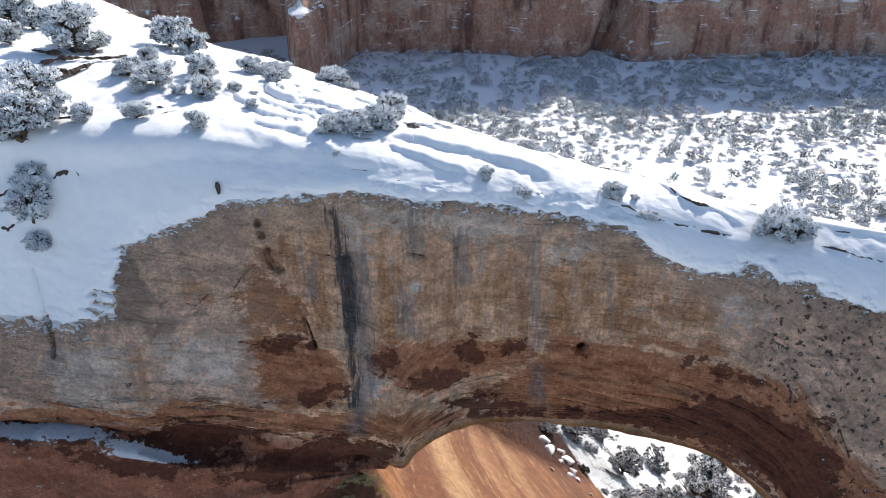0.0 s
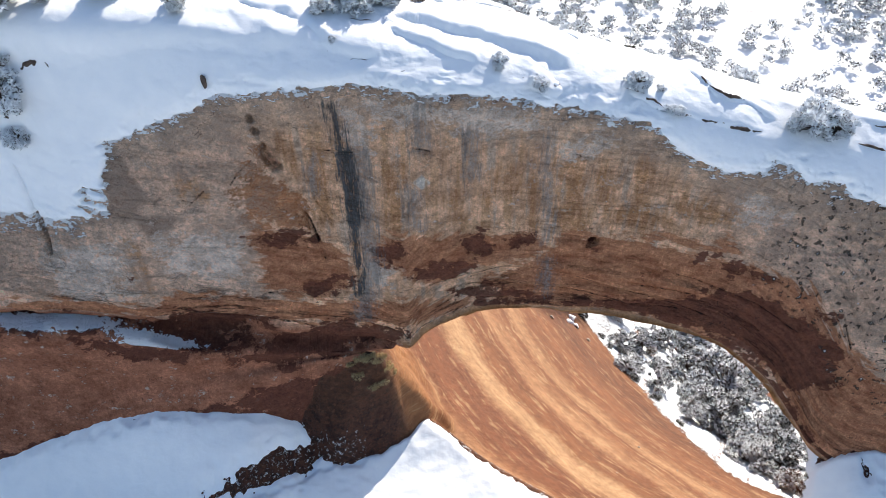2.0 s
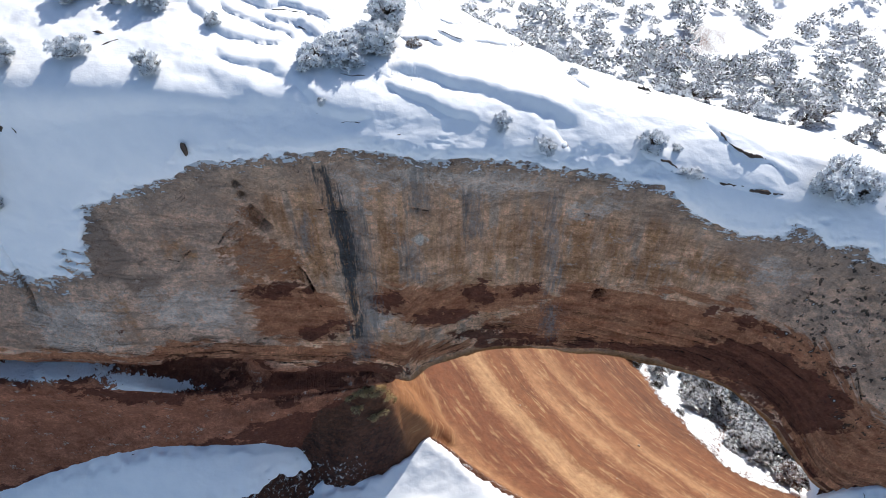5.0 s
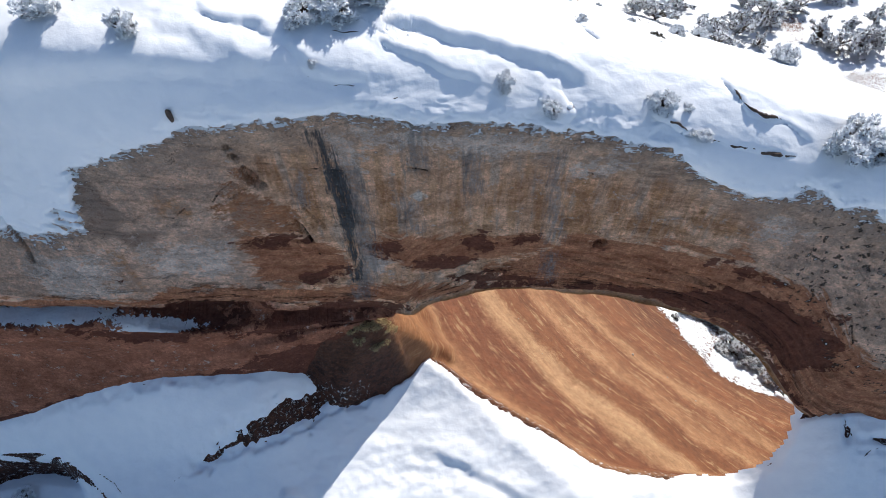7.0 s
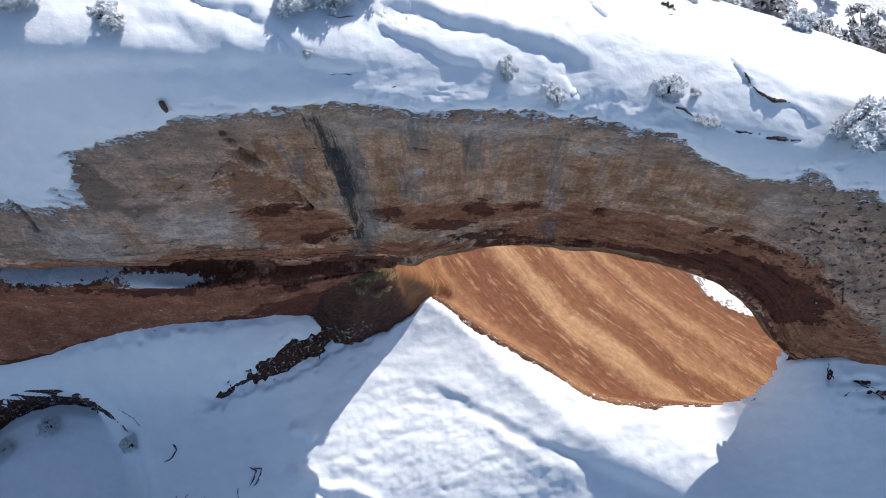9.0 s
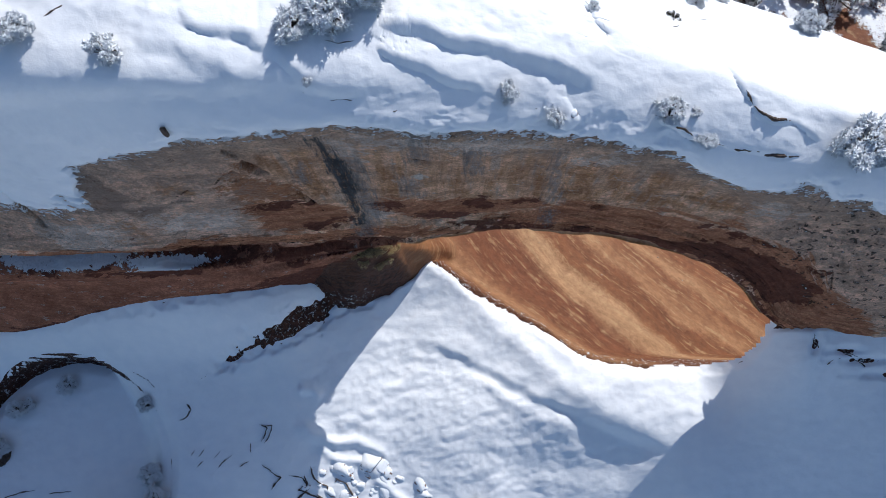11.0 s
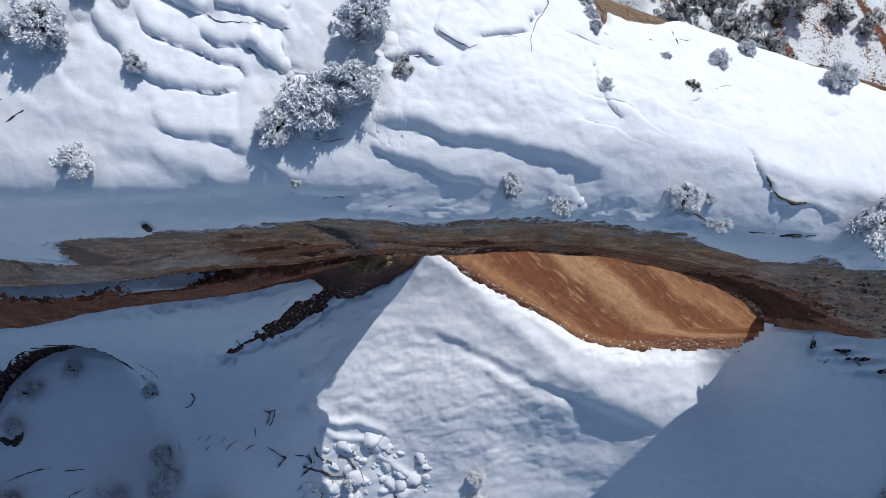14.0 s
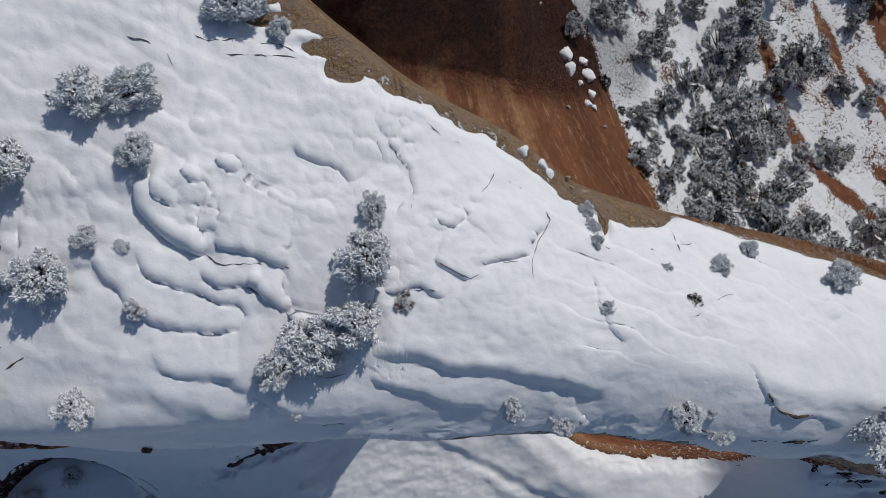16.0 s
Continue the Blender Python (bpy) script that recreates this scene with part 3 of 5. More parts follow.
MORE_STEPS = [
    (0.25, 0.16, [(-6.5, 50.3), (-5.6, 49.7), (-4.7, 49.4), (-4.2, 48.8)]),
    (-0.15, 0.08, [(-2.4, 47.4), (-1.6, 48.4), (-1.7, 49.5), (-2.3, 50.2), (-2.8, 50.9)]),
    (0.25, 0.12, [(-0.7, 45.8), (-0.1, 45.5), (0.8, 45.1)]),
    (0.25, 0.1, [(1.0, 45.4), (1.9, 45.9), (3.3, 45.9), (3.7, 46.8), (4.2, 47.5)]),
    (0.55, 0.4, [(-3.5, 41.9), (-1.9, 42.0), (0.0, 41.5), (2.4, 41.1), (5.0, 40.5), (7.2, 39.9)]),
    (0.3, 0.25, [(-3.6, 41.1), (-2.4, 40.5), (-0.5, 40.1), (1.7, 39.5)]),
    (0.15, 0.12, [(13.3, 41.2), (14.0, 39.8), (14.6, 39.0), (15.6, 38.6), (16.7, 38.7), (18.3, 38.1)]),
    (0.3, 0.25, [(-12.2, 42.4), (-11.4, 41.5), (-9.7, 41.0), (-8.3, 41.1)]),
    (0.35, 0.3, [(-13.8, 40.7), (-11.9, 40.4), (-10.2, 39.7), (-8.7, 38.8)]),
    (0.12, 0.08, [(6.2, 45.3), (6.4, 43.8), (7.0, 42.8), (7.6, 42.1)]),
    (0.2, 0.1, [(-0.5, 47.6), (0.2, 47.2), (0.7, 47.7)]),
    (0.2, 0.12, [(-2.6, 44.4), (-1.4, 44.6), (-0.2, 44.4)]),
    (0.3, 0.12, [(4.1, 38.8), (5.4, 38.1), (6.1, 38.6)]),
    (0.25, 0.3, [(-9.6, 41.2), (-8.1, 40.4), (-6.3, 39.1), (-3.9, 39.1)]),
    (0.16, 0.12, [(9.3, 38.9), (10.6, 38.5), (11.7, 38.0), (13.2, 37.7), (15.5, 37.4), (17.5, 37.4)]),
]


def layered(x, y):
    """Rise of the top by its rock steps and drifts."""
    wx, wy = x + 0.3 * fbm(x, y, 1.6, 4, 61), y + 0.3 * fbm(x, y, 1.6, 4, 62)
    z = 0.18 * fbm(x * 0.7, y * 1.2, 5.0, 3, 21) + 0.09 * fbm(x * 0.8, y * 1.3, 2.2, 3, 22) + (0.05 * np.abs(fbm(x * 0.7 + y * 0.5, y - x * 0.4, 0.9, 3, 26)) + 0.025 * fbm(x, y, 0.45, 2, 23)) * step(40.5, 43, y)
    for h, soft, pts in TOP_STEPS + MORE_STEPS:
        h, soft = 0.8 * h, soft * (1.8 if pts[0][1] < 42.5 and pts[0][0] < -5 else 0.8)
        soft = soft * np.clip(1.0 + 0.9 * fbm(x, y, 1.8, 2, 63), 0.3, 2)
        d, side, along = near_line(wx, wy, pts)
        ends = step(0, 0.12, along) * (1 - step(0.88, 1, along))
        s = d * np.where(side == 0, 1, side)
        z = z + h * ends * (0.62 * step(-soft, soft, s) * np.exp(-np.maximum(s, 0) / 2.0) - 0.5 * (1 - step(-soft, soft, s)) * np.exp(-np.maximum(-s, 0) / 1.3))
    # small lumps over broken rock
    z = z + 0.2 * np.abs(fbm(x, y, 0.9, 4, 27)) * step(42, 44, y) * np.clip(0.15 + 2.0 * fbm(x, y, 3.0, 2, 28), 0, 1)
    # low terraces where the layers crop out
    band = (x * 0.45 + y * 0.9 + 1.6 * fbm(x, y, 4.5, 3, 24)) / 1.3
    saw = band - np.floor(band)
    z = z + 0.08 * (saw - step(0.92, 1.0, saw)) * step(40.5, 43, y) * np.clip(0.3 + 1.1 * fbm(x, y, 6, 2, 25), 0, 1)
    return z


FN = normals(FP)
flip = np.sign(FN[:, (row_at[7] + row_at[8]) // 2, 2].mean())
FN = FN * flip
XS, ZS = FP[..., 0], FP[..., 2]
low_z = line(FACE_LOW, fin_x)[1][:, None]
over = ZS - low_z
rough = 0.22 * fbm(XS, ZS, 5.5, 3, 31) + 0.09 * fbm(XS, ZS * 1.6, 1.4, 4, 32) + 0.035 * fbm(XS, ZS * 2, 0.45, 2, 33)
beds = (over + 0.45 * fbm(XS, ZS, 5, 2, 34) + 0.05 * XS) / 0.75
beds = beds - np.floor(beds)
rough = rough + 0.3 * (step(0.0, 0.12, beds) - beds) * (1 - step(1.2, 5.0, over)) * step(-2.5, -1, over)
# stains, flakes and cracks of the face, by x and height
RUST = [[(-12.8, -3.2), (-12.2, -1.9), (-10.9, -0.4), (-10.4, -2.0), (-8.8, -3.4), (-8.7, -6.1), (-10.3, -6.2), (-12.2, -5.5)]]
RED_UPPER = [[(-12.3, -5.9), (-10.3, -6.0), (-8.0, -7.1), (-6.4, -8.6), (-6.3, -10.4), (-7.4, -11.5), (-9.6, -11.5), (-11.0, -11.3), (-12.1, -10.5), (-12.1, -8.1)],
             [(-5.2, -7.6), (-3.4, -6.8), (-1.3, -7.0), (1.2, -6.7), (4.4, -6.6), (6.4, -7.6), (4.9, -8.9), (3.1, -8.8), (1.6, -9.3), (-1.3, -11.0), (-2.8, -10.5), (-4.8, -8.8)],
             [(-28.3, -10.1), (-24.0, -10.0), (-19.9, -10.9), (-17.9, -10.3), (-13.8, -10.8), (-8.9, -12.0), (-3.6, -12.5), (2.1, -12.1), (-2.9, -14.9), (-11.3, -13.6), (-17.3, -12.2), (-28.9, -11.7)]]
RED_UNDER = [[(6.6, -7.4), (7.1, -6.1), (10.6, -6.4), (13.2, -6.5), (15.3, -7.1), (18.3, -7.2), (20.5, -7.5), (22.3, -8.4), (23.8, -10.2), (25.2, -12.0), (28.5, -14.5), (33, -20), (33, -27), (24, -27),
              (22.7, -16.5), (19.8, -13.6), (16.4, -13.4), (13.3, -13.2), (7.7, -13.0), (4, -12.8), (2, -10.6), (5, -9.2)]]
MAROON = [[(-2.2, -9.5), (0.2, -9.1), (1.9, -9.3), (0.9, -10.2), (-0.9, -11.0), (-2.5, -10.7)], [(0.9, -7.1), (1.9, -6.5), (2.6, -7.4), (2.3, -8.4), (1.2, -8.2)], [(3.9, -7.1), (5.4, -6.7), (5.2, -7.7), (4.1, -8.0)],
          [(8.4, -7.5), (8.7, -6.5), (9.3, -7.5)], [(-9.5, -10.7), (-7.3, -10.5), (-6.3, -10.4), (-7.3, -11.4), (-9.2, -11.4)], [(0.2, -11.5), (2.4, -11.0), (5.3, -11.7), (2.9, -12.4), (0.6, -12.0)],
          [(-12.3, -6.1), (-10.3, -6.0), (-8.3, -6.9), (-8.4, -7.3), (-10.4, -6.9), (-12.1, -6.7)], [(-4.9, -8.0), (-3.4, -7.5), (-2.7, -8.4), (-3.9, -9.5), (-4.7, -8.9)]]
CRUST = [[(-19.1, -3.6), (-18.1, -4.1), (-16.2, -4.6), (-17.1, -5.3), (-18.0, -5.5), (-18.6, -4.7)], [(-23.3, -4.6), (-20.1, -4.2), (-18.7, -3.9), (-19.0, -4.5), (-22.7, -4.9)], [(-19.9, 0.4), (-18.6, -0.6), (-17.9, -2.8), (-18.6, -4.2), (-20.3, -4.2), (-19.9, -1.8)]]
MAROON_UNDER = [[(16.3, -9.9), (18.8, -9.3), (21.9, -10.2), (24.6, -12.1), (25.4, -15.0), (21.6, -15.4), (19.8, -13.8), (16.8, -13.2), (11.5, -13.2), (9.6, -12.3), (13.1, -11.4)],
                [(15.5, -7.2), (17.3, -7.0), (19.8, -7.7), (19.4, -8.1), (17.5, -7.9)], [(22.3, -9.4), (22.7, -9.3), (23.6, -10.0), (23.3, -10.2)]]
# the alcove is among the panels too, so its shade is painted maroon
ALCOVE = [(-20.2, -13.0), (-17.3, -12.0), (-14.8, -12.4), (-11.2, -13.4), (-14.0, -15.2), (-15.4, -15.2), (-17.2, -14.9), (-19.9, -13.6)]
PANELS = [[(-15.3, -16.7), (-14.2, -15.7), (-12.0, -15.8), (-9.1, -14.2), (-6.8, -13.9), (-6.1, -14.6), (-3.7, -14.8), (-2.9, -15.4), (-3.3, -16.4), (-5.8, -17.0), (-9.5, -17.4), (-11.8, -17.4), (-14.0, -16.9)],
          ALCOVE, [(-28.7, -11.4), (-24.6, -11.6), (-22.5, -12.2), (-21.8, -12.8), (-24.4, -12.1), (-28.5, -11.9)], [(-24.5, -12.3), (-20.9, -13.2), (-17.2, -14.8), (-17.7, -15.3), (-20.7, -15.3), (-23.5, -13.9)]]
PALE = [[(-24.6, -6.4), (-20.2, -6.1), (-20.2, -9.8), (-24.0, -10.0), (-25.0, -7.8)], [(-18.1, -5.6), (-13.0, -6.2), (-13.2, -9.4), (-17.5, -8.6)], [(16.6, -3.2), (17.8, -2.6), (19.5, -3.5), (19.1, -4.2), (17.1, -4.3)],
        [(-4.8, 2.4), (-1.2, 2.5), (4.4, 1.5), (4.8, 0.6), (1.3, 0.5), (-1.2, 1.6), (-4.3, 1.1)], [(-6.0, 1.9), (-4.7, 1.9), (-4.7, -0.6), (-6.1, -0.6)], [(6.4, -0.1), (8.2, 0.6), (8.9, 0.0), (6.9, -1.4)], [(-5.0, -9.0), (-4.0, -9.0), (-4.0, -11.3), (-5.3, -11.0)]]
# trails: half width, then the line
BLACK = [(0.3, [(-6.7, 2.2), (-6.3, 0.0), (-6.1, -1.0)]), (0.52, [(-6.1, -0.9), (-5.95, -2.8), (-5.95, -5.7)]), (0.28, [(-6.0, -5.5), (-6.0, -7.5), (-5.9, -9.9), (-6.1, -11.7)])]
WASH = [(0.75, [(-5.5, -0.9), (-5.4, -4.4), (-5.3, -6.7)]), (0.6, [(-5.3, -6.7), (-5.1, -10.0), (-5.9, -13.5)]), (0.42, [(-2.3, -3.6), (-2.2, -6.1)]), (0.3, [(5.6, 0.2), (5.7, -2.6), (6.0, -4.3), (6.0, -6.0), (6.3, -7.1)]), (0.4, [(1.1, 0.5), (1.3, -2.3)]),
        (0.45, [(-1.9, 2.5), (-1.7, -0.3)]), (0.32, [(6.3, -8.8), (6.4, -11.4)]), (0.25, [(-8.1, -1.4), (-8.3, -3.4)])]
ORANGE = [(0.5, [(-3.2, -2.0), (-3.4, -6.1)]), (0.16, [(3.7, -1.9), (3.8, -3.5)]), (0.3, [(4.9, -2.7), (5.1, -6.0)]), (0.12, [(2.4, -1.1), (2.4, -4.4)]), (0.8, [(7.1, -2.0), (7.3, -5.6)]), (0.3, [(-9.4, 0.2), (-9.1, -1.9)]), (0.45, [(-7.8, -1.8), (-7.7, -5.6)]),
          (0.3, [(9.1, -2.4), (9.7, -5.2)]), (0.25, [(0.1, -3.9), (0.3, -5.6)]), (0.35, [(11.3, -1.0), (11.7, -5.4)]), (0.45, [(-15.4, -2.5), (-14.4, -3.0)]), (0.7, [(14.0, -3.8), (16.0, -4.1)]), (0.55, [(10.3, -4.7), (12.9, -4.8)]), (0.35, [(-19.1, -6.3), (-19.6, -9.9)])]
CRACKS = [[(-21.2, -12.9), (-19.5, -12.3), (-17.3, -12.0), (-15.5, -12.3), (-13.4, -12.8), (-10.5, -13.6)], [(-8.8, -5.0), (-8.3, -7.0), (-8.0, -8.6)], [(-12.9, -2.6), (-12.4, -1.9), (-11.5, -1.1)],
          [(-15.9, -3.4), (-15.3, -3.6), (-14.5, -2.9)], [(-7.3, -0.7), (-5.7, -0.9)], [(24.2, -9.6), (24.9, -11.2), (25.3, -12.0)], [(13.6, -8.6), (16.4, -9.2), (19.3, -10.1), (22.2, -11.6)], [(11.8, -10.1), (15.3, -10.1), (19.2, -11.1)], [(-2.3, -0.5), (-1.2, -0.7)], [(7.2, -0.9), (8.1, -1.0)], [(-12.0, -11.0), (-10.9, -10.8)]]
SHELVES = [[(-3.6, -12.0), (-1.3, -11.0), (1.3, -9.9), (3.5, -9.4), (5.7, -9.5), (7.9, -9.8), (10.5, -10.5), (14.1, -11.1), (16.8, -11.8)], [(0.2, -11.8), (1.3, -10.9), (3.5, -10.5), (6.1, -11.0), (9.1, -11.3), (11.7, -11.8), (15.0, -11.9)]]


def apart(pts, reach):
    """Distance and side from a line on the face, worked out near it alone."""
    p = np.array(pts)
    box = (XS > p[:, 0].min() - reach) & (XS < p[:, 0].max() + reach) & (ZS > p[:, 1].min() - reach) & (ZS < p[:, 1].max() + reach)
    return box, *near_line(XS[box], ZS[box], pts)


def patches(table):
    """Signed field in metres, over nought within any of the outlines."""
    out = np.full(XS.shape, -1.0)
    for pts in table:
        box, d, side, along = apart([*pts, pts[0]], 1.0)
        within = np.zeros(d.shape, bool)
        x, z = XS[box], ZS[box]
        for (ax, az), (bx, bz) in zip(pts, [*pts[1:], pts[0]]):
            if az != bz:
                within ^= ((az > z) != (bz > z)) & (x < (bx - ax) * (z - az) / (bz - az) + ax)
        out[box] = np.maximum(out[box], np.clip(np.where(within, d, -d), -1, 1))
    return out


def trails(table):
    """Signed field in metres, over nought within the half width of any line."""
    out = np.full(XS.shape, -1.0)
    for half, pts in table:
        box, d, side, along = apart(pts, half + 1.0)
        out[box] = np.maximum(out[box], np.clip(half - d, -1, 1))
    return out


crack = -trails([(0.0, pts) for pts in CRACKS + SHELVES])
flaked = patches(MAROON + MAROON_UNDER)
panels = patches(PANELS)
# hollows in the face: centre, half sizes, slant, depth
for hx, hz, rx, rz, slant, depth in [(-10.35, -1.0, 0.4, 1.15, -0.32, 0.9), (-11.0, 0.85, 0.22, 0.3, 0, 0.6), (-11.1, 1.6, 0.2, 0.28, 0, 0.55), (-8.5, -6.1, 0.14, 1.3, -0.3, 0.3), (8.9, -6.9, 0.4, 0.35, 0.2, 0.4),
                                     (-7.7, -4.9, 0.12, 1.2, -0.45, 0.16), (-15.2, -3.9, 0.9, 0.22, 0.3, 0.15), (14.6, -9.2, 2.6, 0.28, -0.16, 0.3), (-12.3, -2.6, 0.9, 0.14, 0.6, 0.12), (-24.7, -4.5, 0.22, 3.0, -0.1, 0.6), (8.8, -7.1, 0.3, 0.4, 0.2, 0.4)]:
    q = ((XS - hx - slant * (ZS - hz)) / rx) ** 2 + ((ZS - hz - (slant * (XS - hx) if rx > rz else 0)) / rz) ** 2
    rough = rough - depth * (1 - step(0.3, 1.1, q + 0.7 * fbm(XS, ZS, 0.5, 3, 36)))
# cracks, the shelves over the opening, flaked-off panels, and the alcove by the buttress
rough = rough - 0.12 * np.exp(-(crack / 0.14) ** 2)
for pts in SHELVES:
    box, d, side, along = apart(pts, 2.5)
    under = (side < 0) * step(0.0, 0.22, d) * np.exp(-d / 1.1) * step(0, 0.08, along) * (1 - step(0.9, 1, along))
    rough[box] = rough[box] - 0.38 * under
rough = rough - 0.1 * step(-0.05, 0.15, flaked + 0.3 * fbm(XS, ZS, 0.8, 3, 37)) - 0.22 * step(-0.05, 0.3, panels) - 0.5 * step(-0.1, 0.7, patches([ALCOVE]))
knobs = step(0.22, 0.42, fbm(XS, ZS * 1.4, 0.75, 3, 35)) * step(17.5, 20.5, XS) * step(3, 5.5, over)
rough = (rough + 0.16 * knobs) * on_face
FP = FP + FN * rough[..., None]
lift = layered(FP[..., 0], FP[..., 1])
FP[..., 2] = FP[..., 2] + lift * on_top

# ground colours of the face
TAN, GREY, WALL, RIMROCK = (np.array(c) for c in ((0.8, 0.51, 0.335), (0.76, 0.52, 0.38), (0.47, 0.2, 0.12), (0.34, 0.235, 0.14)))
BRIGHT, RED = (np.array(c) for c in ((0.34, 0.17, 0.075), (0.27, 0.108, 0.052)))
paint = np.zeros(FP.shape) + TAN


def stain(colour, amount):
    global paint
    paint = paint + (colour - paint) * np.clip(amount, 0, 1)[..., None]


lip_z = line(LIP, fin_x)[1][:, None]
sides = np.maximum(step(-9, -13, XS), step(14, 20, XS))
stain(GREY, sides)
upper = step(3.0, 1.2, lip_z - ZS)
stain(np.array((0.48, 0.37, 0.285)), 0.55 * upper)
stain(np.array((0.24, 0.17, 0.135)), 0.75 * step(-0.25, 0.2, patches(CRUST) + 0.5 * fbm(XS, ZS, 1.0, 5, 38, 0.65)))
lichen = np.clip(0.8 * sides + 0.75 * upper, 0, 1)
runs = step(-10.5, -8.5, XS) * (1 - step(13, 17, XS)) * (1 - 0.7 * upper)
over = ZS - low_z
rust, pale, dark, wash, orange = patches(RUST), patches(PALE), trails(BLACK), trails(WASH), trails(ORANGE)
red = np.maximum(patches(RED_UPPER + RED_UNDER), np.clip(0.3 - np.abs(ZS + 6.2), -1, 0.1) - (1 - step(9, 12, XS) * (1 - step(17, 19, XS))))
maroon = np.maximum(flaked, np.clip(0.45 - over, -1, 0.2) - (1 - step(-2, 2, XS)))
stain(np.array((0.66, 0.6, 0.53)), 1 - step(0.6, 0.9, (np.abs(XS + 1.7) / 0.75) + (np.abs(ZS + 2.8) / 0.7)))
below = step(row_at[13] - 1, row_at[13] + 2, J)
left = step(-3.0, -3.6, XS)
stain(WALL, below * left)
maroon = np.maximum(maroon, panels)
# maroon below the crease paints the shade of the down-facing wall
wall_varnish_shade = np.maximum(panels, np.clip(line(WALL_CREASE, fin_x)[1][:, None] - 0.9 - ZS, -1, 0.6))
maroon = np.where(below * left > 0.5, wall_varnish_shade, maroon)
red = np.where(below * left > 0.5, -0.7, red)
lichen, runs = lichen * (1 - below), runs * (1 - below)
rust, pale, dark, wash = (np.where(below > 0.5, -1, f) for f in (rust, pale, dark, wash))
pocks = step(17.5, 20.5, XS) * step(4.5, 6.5, over) * (1 - below) * (J > row_at[9])
inner = below * step(-3.6, -3.1, XS) * (1 - step(27, 29, XS))
stain(BRIGHT, inner)
stain(RIMROCK, 1 - step(row_at[6], row_at[6] + 4, J))
stain(RED, 0.8 * (1 - step(row_at[2], row_at[3], J)))
back = J < row_at[7]
red, maroon, orange, rust, pale, dark, wash = (np.where(back | (inner > 0.5), -1, f) for f in (red, maroon, orange, rust, pale, dark, wash))

# where snow lies: the bare face begins below this line
SNOW_FOOT = [(-80, -6), (-30, -5.3), (-26.5, -5.1), (-21.9, -4.6), (-20.2, -4.2), (-19.9, -2.6), (-19.6, -1.2), (-19.2, -0.2), (-18.6, 0.4), (-17.9, 0.7), (-14.6, 2.1), (-13.1, 2.8), (-4.4, 3.15), (3.9, 2.25), (11.2, 1.1), (12.5, 0.0), (14.8, -1.2),
             (16.5, -1.0), (18.4, -0.9), (23, -2.2), (27, -3.1), (45, -6), (80, -10)]
foot_z = line(SNOW_FOOT, fin_x)[0][:, None]
cover = (ZS - foot_z) * 1.0 + (0.62 + 0.7 * step(-18.5, -20, XS) + 0.3 * step(12, 15, XS)) * fbm(XS * 0.6, ZS * 1.4, 1.1, 5, 71, 0.66) + 0.2 * fbm(XS, ZS * 1.3, 0.42, 3, 72, 0.6)
thin = step(-18.8, -19.8, XS) * step(0.8, -0.4, ZS) * step(-6.6, -5.4, ZS) * (J > row_at[8])
cover = cover - thin * (0.15 + 1.5 * step(-0.05, 0.3, fbm(XS * 0.5 + ZS * 0.35, ZS * 1.6, 0.8, 5, 77, 0.65)) * step(-23.5, -20.5, XS))
cover = np.where(J < row_at[7], 9.0, cover)
past_rim = (J - row_at[5]) / 10.0 * 0.9 + 0.55 * fbm(XS, FP[..., 1], 1.6, 4, 73) + 0.05 + 1.6 * step(9.5, 11.5, XS)
cover = np.minimum(cover, past_rim)
for bx, by, rx, ry in [(-4.3, 53.9, 0.9, 0.6), (-5.0, 54.7, 1.2, 0.35), (-7.2, 55.9, 1.6, 0.3), (5.2, 49.3, 0.4, 0.7), (-9, 57.0, 2.0, 0.35), (7.0, 47.9, 0.25, 0.8)]:
    cover = np.minimum(cover, 1.6 * (np.hypot((XS - bx) / rx, (FP[..., 1] - by) / ry) - 1) + 0.9 * fbm(XS, FP[..., 1], 0.9, 4, 74) - 0.1)
cover = np.where(J > row_at[12], -1.0, cover)
# ledge snow left of the opening
shelf = np.full(XS.shape, -1.8)
for bx, half, j, jh in [(-26.0, 4.3, row_at[15] + 4.5, 3.4), (-19.4, 2.7, row_at[15] + 7.5, 3.6)]:
    q = np.maximum(np.abs(XS - bx) / half, np.hypot((XS - bx) / half, (J - j) / jh) * 0.97)
    shelf = np.maximum(shelf, (1 - q) * 2.4)
shelf = shelf + 0.45 * fbm(XS * 0.7, J * 0.14, 0.9, 5, 75, 0.66)
cover = np.where(J > row_at[13], shelf - 0.15, cover)
patchy = np.maximum(thin, (J > row_at[13]) * 1.0)
dust = np.clip(cover, -1.7, 0.5) * (1.25 - 0.45 * patchy - 0.35 * thin) + 0.05
dust = dust + 0.6 * np.clip(cover, 0, 1) * (J > row_at[13])
dust = np.maximum(dust, -1.05 - 0.5 * step(-12, -17, -np.abs(XS)) + 0.55 * step(19, 22, XS) - 2 * (J > row_at[12]) - 2 * (J < row_at[5]))
dust = np.where(J < row_at[6], dust - 0.45, dust)

